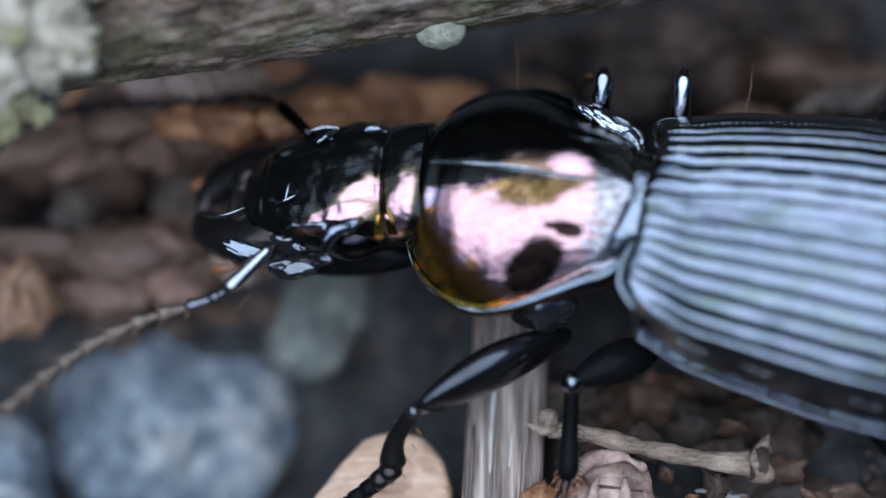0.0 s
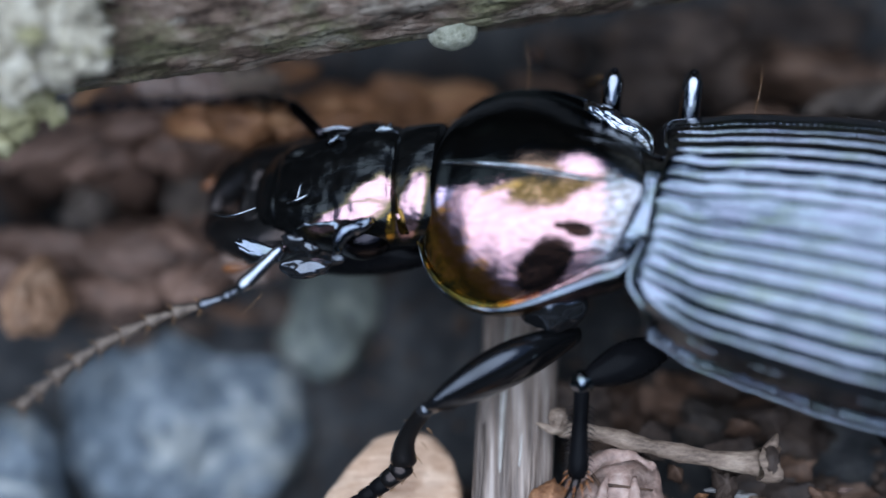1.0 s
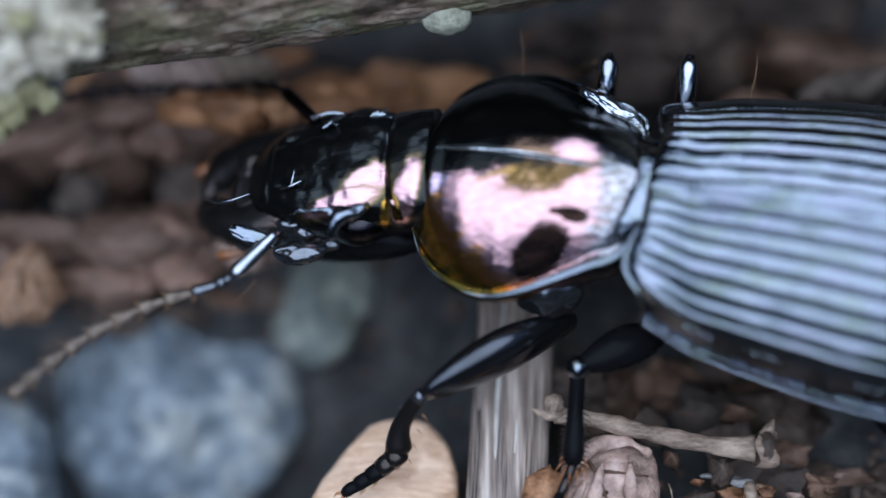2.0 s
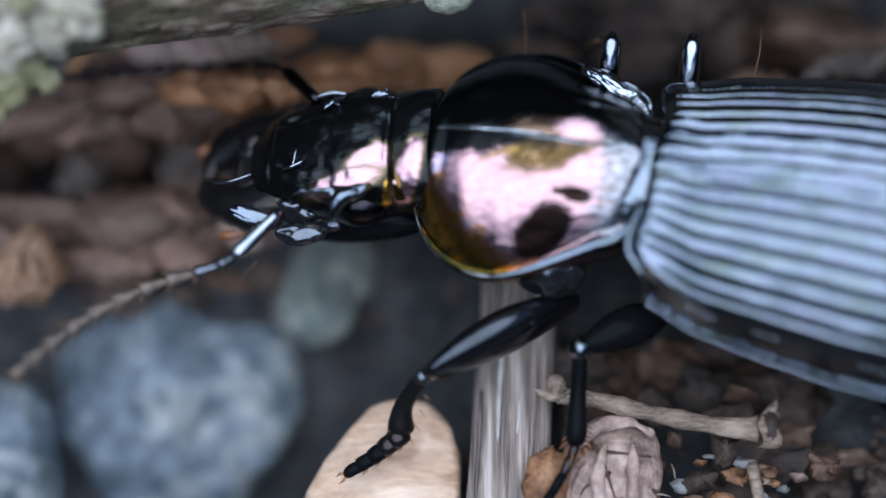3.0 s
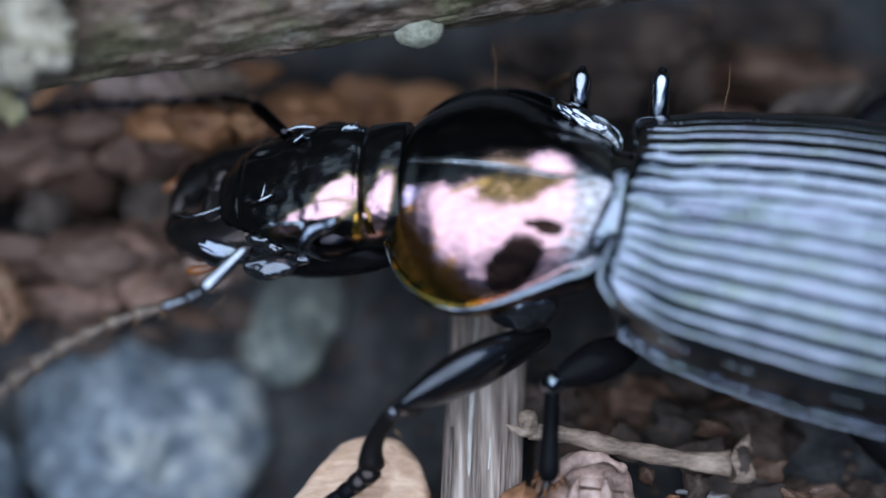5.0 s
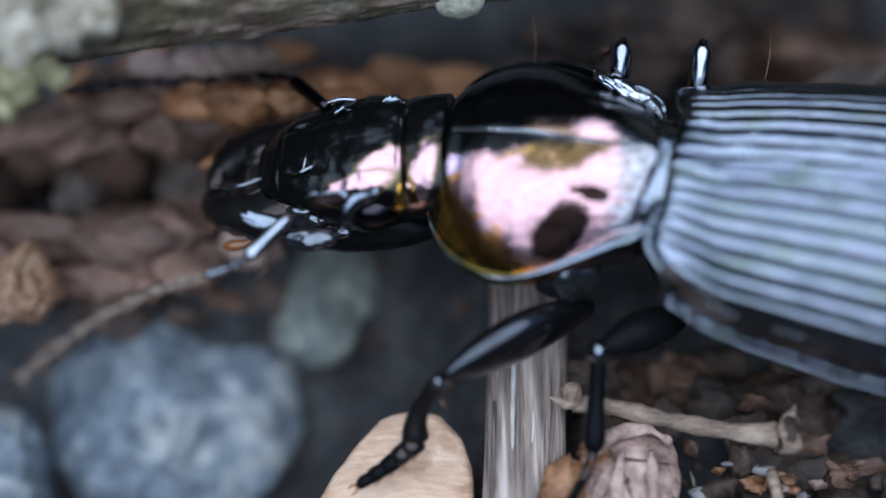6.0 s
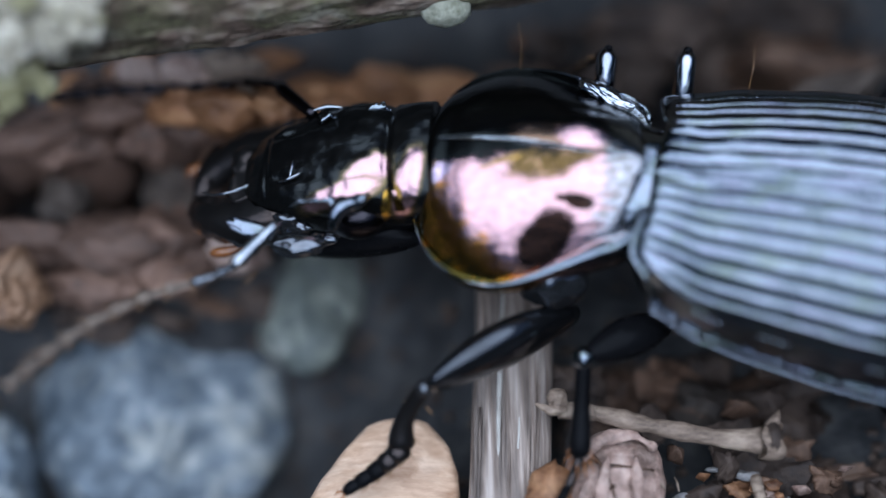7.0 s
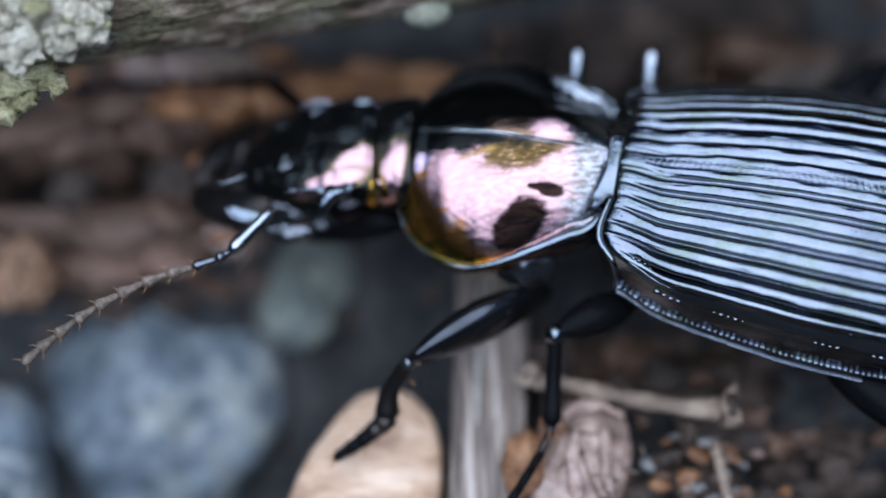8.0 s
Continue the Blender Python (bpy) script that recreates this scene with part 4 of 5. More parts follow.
build_scaly_twig([(-6.9, 4.1, -0.2), (-5.2, 4.2, 0.0), (-3.5, 4.1, 0.1), (-2.0, 3.8, 0.0), (-0.63, 4.0, -0.2)], 7, 1.3, SCALE_O, "orange-brown dead conifer twig with overlapping scale leaves", 3, 1.5, 0.28)
build_bark_limb()
build_bark_pieces()
build_twig()
build_chips()
build_litter()


# ---- the ground beetle ----
B_AT = (2.95, 0.45)
B_YAW = -12.5


def body(p, yaw=B_YAW, at=(*B_AT, 0.0), pitch=0.0, roll=0.0):
    """From the beetle's own space (x to the tail, y to its right side) into the world."""
    return turned(p, yaw, pitch, roll, at)


def elytron(beetle, side):
    """One wing case: punctured furrows between arched intervals, from the suture (q=0) to the margin (q=1), behind a rounded shoulder."""
    us = np.concatenate([np.linspace(0.0, 0.6, 60), np.linspace(0.612, 5.2, 330), np.linspace(5.25, 9.7, 110)])
    nq = 216
    q = np.linspace(0, 1, nq)
    U, Q = np.meshgrid(us, q, indexing="ij")
    A = Q * math.pi / 2
    # the base runs across, comes forward before the shoulder and bends back round it
    lat = np.sin(A[0]) ** 0.86
    x0 = profile(lat, [(0, 0.16), (0.3, 0.16), (0.42, 0.16), (0.58, 0.09), (0.72, 0.05), (0.83, 0.1), (0.92, 0.27), (0.97, 0.42), (1.0, 0.5)])[None, :] + (0.2 * lat[None, :] if side > 0 else 0.0)
    X = x0 + U * (9.7 - x0) / 9.7
    back = X - x0
    w = profile(X, [(0, 1.84), (0.4, 1.92), (0.7, 2.02), (1.0, 2.14), (1.4, 2.26), (2.15, 2.4), (3.2, 2.56), (4.6, 2.64), (6.2, 2.55), (7.6, 2.2), (8.8, 1.45), (9.5, 0.6), (9.7, 0.15)])
    top = profile(X, [(0, 3.74), (0.3, 3.82), (0.7, 3.92), (1.6, 4.12), (3.5, 4.35), (5.5, 4.25), (7.5, 3.7), (9.0, 2.8), (9.7, 2.2)])
    low = profile(X, [(0, 2.8), (0.35, 2.75), (1.2, 2.52), (3.0, 2.4), (6, 2.25), (9.7, 2.0)])
    Y = w * np.sin(A) ** 0.86
    if side < 0:
        Y = Y * (1 - 0.035 * np.clip((Q - 0.45) / 0.45, 0, 1) * np.clip((X - 0.5) / 1.2, 0, 1))
    if side > 0:
        Y = Y * (1 - 0.05 * np.clip((Q - 0.45) / 0.45, 0, 1))
    Z = low + (top - low) * np.cos(A) ** (0.6 if side < 0 else 0.6 + 0.3 * np.clip((Q - 0.12) / 0.3, 0, 1))
    if side < 0:          # knob of the shoulder
        Z = Z + 0.24 * np.exp(-((back - 0.12) / 0.5) ** 2 - ((Q - 0.79) / 0.16) ** 2)
    # the front edge rolls down, softly at the shoulder
    Z = Z - (0.03 + 0.2 * lat[None, :] ** 3) * np.exp(-back / (0.05 + 0.05 * lat[None, :] ** 2)) * np.clip((1 - Q) / 0.12, 0, 1)
    # intervals and furrows
    wob = np.array([[noise.noise(Vector((x * 1.6, qq * 7.0, 11 + side))) for qq in np.linspace(0, 1, 17)] for x in us[::5]])
    wob = np.array([np.interp(q, np.linspace(0, 1, 17), row) for row in np.array([np.interp(us, us[::5], wob[:, i]) for i in range(17)]).T])
    stria = [0, 0.055, 0.13, 0.213, 0.305, 0.412, 0.522, 0.645, 0.76, 0.88, 1] if side < 0 else [0, 0.042, 0.1, 0.177, 0.252, 0.33, 0.4, 0.48, 0.58, 0.75, 1]
    k = np.interp(Q, stria, range(11)) + wob * (0.035 + 0.3 * np.exp(-back / 0.5)) * np.clip(Q * 8, 0, 1) * np.clip((1 - Q) * 6, 0, 1)
    swell = 1 + 0.14 * np.sin(np.floor(k) * 2.4 + 0.8 * np.sin(X * 0.9 + np.floor(k)))
    f = np.maximum(np.abs(np.sin(math.pi * k)), 0.85 * np.clip(1 - Q / 0.06, 0, 1))
    slow = 0.5 * np.clip((0.5 - Q) / 0.12, 0, 1) if side < 0 else 0.4 * np.clip((0.22 - Q) / 0.1, 0, 1)
    fade = np.clip((back - 0.05) / (0.3 + slow), 0, 1) * np.clip((9.6 - X) / 1.2, 0, 1)
    # the shoulder is smooth
    fade = fade * (1 - 0.96 * np.exp(-(back / 0.8) ** 4 - ((Q - 0.65) / 0.18) ** 4))
    side_on = np.clip((Q - 0.28) / 0.34, 0, 1) if side < 0 else np.clip((Q - 0.2) / 0.3, 0, 1)
    dome = swell * (0.042 + 0.06 * side_on if side < 0 else 0.04 - 0.02 * side_on) * (f + 1e-4) ** (0.5 + 0.25 * side_on if side < 0 else 0.36 - 0.2 * side_on) * fade * (1 - 0.9 * np.clip((Q - 0.74 + 0.015 * np.clip(X, 0, 6)) / 0.07, 0, 1))
    dist = np.abs(k - np.round(k))
    punch = np.clip((Q - (0.4 if side < 0 else 0.25)) / 0.3, 0, 1)
    pit = (0.003 + 0.04 * punch) * np.clip(7.6 - k, 0, 0.4) / 0.4 * np.exp(-(dist / 0.13) ** 2) * np.maximum(0, np.cos(2 * math.pi * (X / 0.105 + 0.37 * np.round(k)))) * fade
    # the short stria beside the suture, which bends into the next one
    short = 0.035 * np.exp(-((k - 0.6 - 0.3 * np.clip(X - 0.5, 0, 2)) / 0.16) ** 2) * np.clip(1.75 - X, 0, 0.25) / 0.25 * np.clip(back / 0.2, 0, 1)
    wav = 0.006 * np.sin(X * 7 + 5 * np.round(k)) * np.sin(X * 2.3 + k)
    groove = (0.06 + 0.05 * side_on if side < 0 else 0.02) * np.clip(7.8 - k, 0, 0.4) / 0.4 * np.clip(k - 0.5, 0, 0.4) / 0.4 * np.exp(-(dist / (0.15 if side < 0 else 0.09)) ** 2) * fade
    D = dome - groove - pit - short + wav
    Y2 = Y + D * np.sin(A)
    Z2 = Z + D * np.cos(A)
    # raised margin
    edge = 0.07 * np.exp(-((1 - Q) / 0.018) ** 2)
    Y2 = Y2 + edge
    # the suture lies a little to the left of the middle
    lean = -0.17 * np.cos(A) ** 2 * np.clip(X / 0.9, 0, 1)
    verts = np.stack([X, side * Y2 + side * 0.004 + lean, Z2], -1).reshape(-1, 3)
    n = len(us)
    faces = grid_faces(n, nq)
    # underside fold, so that the case has thickness
    under = np.stack([X[:, -1], side * (Y2[:, -1] - 0.18), Z2[:, -1] - 0.16], -1)
    inner = np.stack([X[:, 0], side * 0.004 + lean[:, 0], Z2[:, 0] - 0.35], -1)
    b = len(verts)
    verts = np.concatenate([verts, under, inner])
    for i in range(n - 1):
        faces.append((i * nq + nq - 1, b + i, b + i + 1, (i + 1) * nq + nq - 1))
        faces.append((b + i, b + n + i, b + n + i + 1, b + i + 1))
    case = part("elytron", body(verts), faces, ELYTRA, beetle, "black wing case with punctured furrows and a bluish sheen")
    # a cord along the base, round the shoulder and down the side
    base = [(X[0, j] - 0.02, side * Y2[0, j], Z2[0, j] + 0.01) for j in range(56, nq - 1, 3)]
    flank = [(X[i, -1], side * (Y2[i, -1] + 0.01), Z2[i, -1]) for i in range(0, n, 3)]
    rp = base + flank
    rad = [min(0.02 + 0.002 * i, 0.05) for i in range(len(base))] + [0.05 - 0.022 * min(i / 12, 1) for i in range(len(flank))]
    rv, rf = tube([tuple(p) for p in body(rp)], rad, 10)
    part("side_rim", rv, rf, ELYTRA, case, "narrow raised rim, beaded along the flank")
    # rows of tubercles: along the eighth furrow, in clusters beside the margin, and on the rim
    rnd = random.Random(17 + side)
    for at, size, gap in ((0.74, 0.042, 0.1), (0.87, 0.05, 0.12), (0.985, 0.05, 0.1)):
        vv, ff = [], []
        for x in np.arange(0.55, 6.6, gap):
            i = int(np.searchsorted(X[:, -10], x))
            if at == 0.87 and noise.noise(Vector((x * 1.9, 3.0 + side, 5))) < 0.0:
                continue
            p = (x, side * (np.interp(at, q, Y2[i]) + 0.01), np.interp(at, q, Z2[i]) + 0.01)
            r = size * rnd.uniform(0.6, 1.3) * (1 if side < 0 else 0.35)
            v, f3 = ball(p, r, 2, (1.15, 0.9, 0.9), 0.3, 1.5, rnd.random() * 9, 2)
            ff += [tuple(len(vv) + c for c in t) for t in f3]
            vv += v
        tagged(part("beading", body(vv), ff, ELYTRA, case), "edging of tiny shiny knobs", kind="stuff")


def pronotum(beetle):
    xs = np.concatenate([np.linspace(-3.45, -3.2, 14), np.linspace(-3.18, -0.2, 120), np.linspace(-0.18, 0.0, 10)])
    ps = np.sin(np.linspace(-1, 1, 181) * math.pi / 2)
    X, P = np.meshgrid(xs, ps, indexing="ij")
    w = profile(xs, [(-3.45, 1.02), (-3.3, 1.35), (-3.0, 1.74), (-2.6, 1.99), (-2.05, 2.1), (-1.5, 2.0), (-1.0, 1.76), (-0.5, 1.5), (-0.2, 1.34), (-0.08, 1.2), (0, 1.0)])[:, None]
    h = profile(xs, [(-3.45, 0.64), (-3.3, 0.85), (-2.9, 0.98), (-2.3, 1.07), (-1.8, 1.12), (-1.0, 1.08), (-0.4, 1.0), (-0.1, 0.94), (0, 0.9)])[:, None]
    Y = w * P
    d = w - np.abs(Y)
    gut = 0.11 + 0.16 * np.clip((X + 1.9) / 1.4, 0, 1)
    inner = np.clip(np.abs(Y) / (w - gut), 0, 1)
    hind = np.clip((X + 2.0) / 1.6, 0, 1)
    rise = 0.36 * hind
    Z = rise + (h - rise) * (1 - inner ** (2.15 - 0.35 * hind)) ** (0.88 + 0.12 * hind)
    Z = Z + 0.10 * np.exp(-((d - 0.05) / 0.055) ** 2)
    Z = Z - 0.03 * np.exp(-(Y / 0.025) ** 2) * np.clip((X + 3.1) / 0.3, 0, 1) * np.clip((-0.35 - X) / 0.3, 0, 1)
    # shallow inner and outer hollows
    for sy in (1, -1):
        Z = Z - 0.03 * np.exp(-((X + 0.85) / 0.3) ** 2 - ((Y - sy * 0.82) / 0.12) ** 2)
        u = (X + 1.35) * 0.85 - sy * (Y - sy * 1.42) * 0.53
        t = (X + 1.35) * 0.53 + sy * (Y - sy * 1.42) * 0.85
        Z = Z - 0.05 * np.exp(-(u / 0.5) ** 2 - (t / 0.3) ** 2)
    Z = Z + 0.11 * np.exp(-((X + 0.85) / 0.4) ** 2) * np.clip((Y - 0.03) / 0.5, 0, 1) * np.exp(-np.clip(Y - 0.53, 0, 9) / 0.5)
    Z = Z - 0.04 * np.exp(-((X + 3.33) / 0.05) ** 2)
    tw = np.array([[noise.noise(Vector((x * 2.2, y * 1.5, 4))) for y in ps] for x in xs])
    Z = Z + 0.018 * tw
    X = X + 0.12 * np.clip((X + 1.5) / 1.5, 0, 1)
    top = np.stack([X, Y, Z], -1).reshape(-1, 3)
    n, m = X.shape
    Zu = -0.25 - 0.9 * (1 - np.abs(P) ** 2.0)
    bot = np.stack([X, Y * 0.97, Zu], -1)[:, ::6].reshape(-1, 3)
    mb = len(ps[::6])
    faces = grid_faces(n, m)
    b = len(top)
    faces += [(b + c, b + bb, b + a, b + dd) for a, bb, c, dd in [(i * mb + j, i * mb + j + 1, (i + 1) * mb + j + 1, (i + 1) * mb + j) for i in range(n - 1) for j in range(mb - 1)]]
    for i in range(n - 1):
        faces.append((i * m, (i + 1) * m, b + (i + 1) * mb, b + i * mb))
        faces.append((i * m + m - 1, b + i * mb + mb - 1, b + (i + 1) * mb + mb - 1, (i + 1) * m + m - 1))
    for i, s in ((0, 1), (n - 1, -1)):
        ring = [i * m + j for j in range(m)] + [b + i * mb + j for j in range(mb - 1, -1, -1)]
        faces.append(tuple(ring if s == -1 else ring[::-1]))
    v = np.concatenate([top, bot])
    v = turned(v, 0, -9.5, 0, (0, 0, 2.92))
    shield = part("pronotum", body(v), faces, BRONZE, beetle, "coppery pink iridescent neck shield, its dark reflections and middle glint painted in")
    fr = [(xs[2], y, z + 0.02) for y, z in zip(Y[2, 6:-6:4], Z[2, 6:-6:4])]
    rv, rf = tube(fr, [0.022] * len(fr), 8)
    part("front_rim", body(turned(rv, 0, -9.5, 0, (0, 0, 2.92))), rf, GOLD, shield, "thin golden front rim")
    for sy in (1, -1):
        pts = [(x, sy * (ww - 0.03), 0.06 + r) for x, ww, r in zip(X[::2, 0], w[::2, 0], rise[::2, 0])]
        rv, rf = tube(pts, [(0.022 + 0.065 * min(max((p[0] + 2.3) / 1.3, 0), 1)) * (1 if sy < 0 else 0.5) for p in pts], 20)
        if sy > 0:
            rv = [tuple(np.array(p) + np.array((0, -0.35, 1)) * 0.05 * noise.fractal(Vector(p) * 4.0, 1, 2, 4) * min(max((p[0] + 1.35) / 0.3, 0), 1)) for p in rv]
        part("side_rim", body(turned(rv, 0, -9.5, 0, (0, 0, 2.92))), rf, ELYTRA, shield, "steel-grey raised rim")
    # polished swelling on the far hind corner, added to carry a glint
    v, f = ball((0, 0, 0), 0.5, 5, (1.1, 0.34, 0.26), 0.22, 1.6, 6, 4)
    v = turned(v, -26, 0, -14, (-0.7, 1.5, 0.36))
    part("corner_glint", body(turned(v, 0, -9.5, 0, (0, 0, 2.92))), f, GLOSS, shield, "polished swelling of the hind corner, added for its glint")


H_AT = (-0.42, 1.16, 2.55)


def hd(p):
    """From the head's own space (x back from the neck, y right, z up) into the world."""
    p = np.asarray(p, dtype=float) * np.array((1.08, 1.04, 1.05))
    return turned(p, -3.5, -17, -3, H_AT)


def build_head(beetle):
    xs = np.linspace(-2.75, 0.25, 110)
    nv = 96
    w = profile(xs, [(-2.75, 0.5), (-2.55, 0.66), (-2.2, 0.82), (-1.8, 0.98), (-1.3, 1.06), (-0.9, 1.06), (-0.5, 1.0), (-0.2, 1.0), (0.25, 1.0)])
    h = profile(xs, [(-2.75, 0.26), (-2.5, 0.41), (-2.2, 0.54), (-1.9, 0.6), (-1.3, 0.67), (-0.7, 0.69), (-0.45, 0.63), (-0.32, 0.62), (0.0, 0.64), (0.25, 0.6)])
    lo = profile(xs, [(-2.75, 0.3), (-2.0, 0.7), (-1.2, 0.88), (0.25, 0.95)])
    verts = []
    for i, x in enumerate(xs):
        for j in range(nv):
            a = 2 * math.pi * j / nv
            c, s = math.cos(a), math.sin(a)
            y = w[i] * math.copysign(abs(c) ** 0.8, c)
            z = (h[i] if s > 0 else lo[i]) * math.copysign(abs(s) ** (0.8 if s > 0 else 0.9), s)
            if s > 0:
                fx = math.exp(-((x + 1.9 + 0.35 * (abs(y) - 0.42)) / 0.32) ** 2 - ((abs(y) - 0.42 - 0.12 * (x + 1.9)) / 0.055) ** 2)
                z -= 0.09 * fx
                z -= 0.02 * math.exp(-((x + 2.32) / 0.035) ** 2)
                z -= 0.05 * math.exp(-((x + 0.4) / 0.06) ** 2)
                z += 0.03 * noise.fractal(Vector((x * 2.5, y * 3.5, 1)), 1, 2, 3)
                z += 0.03 * math.exp(-((abs(y) - 0.86) / 0.06) ** 2) * (1 if -2.0 < x < -0.6 else 0)
            verts.append((x, y, z))
    faces = grid_faces(len(xs), nv, True) + [tuple(range(nv - 1, -1, -1)), tuple(range((len(xs) - 1) * nv, len(xs) * nv))]
    head = part("head", hd(verts), faces, HEAD, beetle, "glossy bronze-black head with a painted pink sheen")
    for sy in (1, -1):
        v, f = ball((-0.98, sy * 0.9, -0.04), 0.38, 4, (1.15, 0.85, 1.0), 0.03, 2.0, 3)
        part("eye", hd(v), f, EYE, head, "bulging dark eye")
        # mandible: a curved, tapering jaw
        p = spline([(-2.2, sy * 0.6, -0.12), (-2.7, sy * 0.66, -0.14), (-3.3, sy * 0.54, -0.2), (-3.66, sy * 0.22, -0.28), (-3.76, -sy * 0.15, -0.3)], 18)
        v, f = tube([tuple(c) for c in p], [0.47 - 0.00008 * i ** 3 - 0.006 * i for i in range(17)] + [0.02], 16, 0.75)
        part("mandible", hd([tuple(np.array(p) + 0.07 * noise.fractal(Vector(p) * 6.0, 1, 2, 3)) for p in v]), f, JAW, head, "polished black curved jaw")
        # swelling round the antenna's socket and the cheek
        v, f = ball((-2.0, sy * 0.86, -0.05), 0.3, 4, (1.3, 0.7, 0.7), 0.45, 1.5, 7, 2)
        part("antenna_socket", hd(v), f, BLACK, head)
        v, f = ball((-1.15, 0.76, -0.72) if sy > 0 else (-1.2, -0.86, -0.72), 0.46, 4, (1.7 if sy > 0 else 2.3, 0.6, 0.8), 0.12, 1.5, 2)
        # the near side takes the darkened black
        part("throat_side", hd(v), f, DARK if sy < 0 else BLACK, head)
        v, f = ball((-1.75, sy * 0.9, -0.36), 0.3, 4, (1.5, 0.6, 0.8), 0.45, 1.6, 4, 2)
        part("cheek", hd(v), f, BLACK, head)
    v, f = ball((-2.42, -0.22, 2.25), 0.3, 4, (1.4, 0.6, 0.5), 0.22, 1.3, 9, 2)
    part("cheek", v, f, BLACK, head, "wrinkled polished cheek under the antenna")
    # ridges in steel paler than the head, to carry its highlights
    for label, pts, rad in (("polished ridge hooked before the eye", [(-1.25, 0.3, 2.93), (-1.45, 0.21, 2.97), (-1.72, 0.12, 2.93), (-1.84, -0.02, 2.83), (-1.88, -0.2, 2.7)], [0.02, 0.11, 0.15, 0.12, 0.06]),
                            ("thin polished ridge", [(-2.5, 0.24, 2.82), (-2.2, 0.2, 2.92), (-1.85, 0.16, 2.97)], [0.02, 0.03, 0.03]),
                            ("polished ridge", [(-2.08, 1.8, 2.74), (-1.95, 1.87, 2.78), (-1.8, 1.9, 2.78)], [0.03, 0.05, 0.03]),
                            ("polished ridge above the far eye", [(-1.3, 1.97, 2.84), (-1.1, 2.0, 2.88), (-0.92, 1.98, 2.86)], [0.03, 0.05, 0.03])):
        n = 24
        c = spline(pts, n)
        rr = np.interp(np.linspace(0, 1, n), np.linspace(0, 1, len(rad)), rad)
        v, f = tube([tuple(p) for p in c], list(rr), 20)
        part("brow_ridge", [tuple(np.array(p) + 0.07 * noise.fractal(Vector(p) * 6.0, 1, 2, 3)) for p in v], f, ELYTRA, head, label)
    # the jaw's highlight, added as a flat bright patch
    v, f = ball((0, 0, 0), 0.26, 4, (1.5, 0.5, 0.2), 0.3, 1.8, 5, 3)
    part("jaw_highlight", turned(v, -20, 0, 12, (-3.2, 0.02, 2.42)), f, ELYTRA, head, "bright polished patch added as the jaw's highlight")
    # three glints and the lip's bright edge, added as thin polished tubes
    for pts, rad in (([(-2.22, 2.14, 2.56), (-1.98, 2.19, 2.6), (-1.72, 2.14, 2.66)], 0.04), ([(-2.52, 1.16, 2.6), (-2.54, 1.0, 2.59), (-2.58, 0.82, 2.57)], 0.02),
                     ([(-2.76, 0.84, 2.46), (-2.6, 0.83, 2.57), (-2.39, 0.9, 2.65)], 0.028), ([(-4.0, 0.68, 2.42), (-3.75, 0.56, 2.55), (-3.5, 0.54, 2.66), (-3.2, 0.6, 2.78)], 0.022)):
        c = spline(pts, 20)
        v, f = tube([tuple(p) for p in c], [rad * math.sin(math.pi * (i + 0.6) / 20.2) + 0.004 for i in range(20)], 10)
        part("glint_line", v, f, GLOSS, head, "thin polished line added for its glint")
    v, f = slab([(-2.68, -0.45), (-2.68, 0.45), (-2.95, 0.5), (-3.06, 0.25), (-3.0, 0.0), (-3.06, -0.25), (-2.95, -0.5)], 0.12, 0.14, 4, 0.04)
    part("labrum", hd(v), f, JAW, head, "dark notched upper lip")
    # palps with reddish tips
    for sy, pts in ((-1, [(-2.6, -0.35, -0.5), (-3.0, -0.55, -0.55), (-3.5, -0.55, -0.55), (-3.85, -0.45, -0.52)]),
                    (-1, [(-2.5, -0.5, -0.45), (-3.0, -0.95, -0.48), (-3.5, -1.0, -0.48)]),
                    (1, [(-2.6, 0.35, -0.5), (-3.3, 0.75, -0.5), (-3.75, 0.72, -0.45), (-4.1, 0.55, -0.4)])):
        c = spline(pts, 12)
        v, f = tube([tuple(p) for p in c], [0.085, 0.09, 0.07, 0.075, 0.09, 0.08, 0.065, 0.075, 0.09, 0.09, 0.075, 0.03], 10)
        part("palp", hd(v), f, BROWN_HORN, head, "reddish-brown feeler of the mouth")
    # golden patch of neck membrane
    vv = []
    for x, k in ((-0.33, 0.98), (-0.30, 1.015), (-0.18, 1.015), (-0.15, 0.98)):
        for j in range(20):
            a = radians(112 + 56 * j / 19)
            cs, sn = math.cos(a), math.sin(a)
            vv.append((x, 1.0 * k * math.copysign(abs(cs) ** 0.8, cs), k * 0.605 * sn ** 0.8))
    part("neck_membrane", hd(vv), grid_faces(4, 20), GOLD, head, "golden patch of neck membrane")


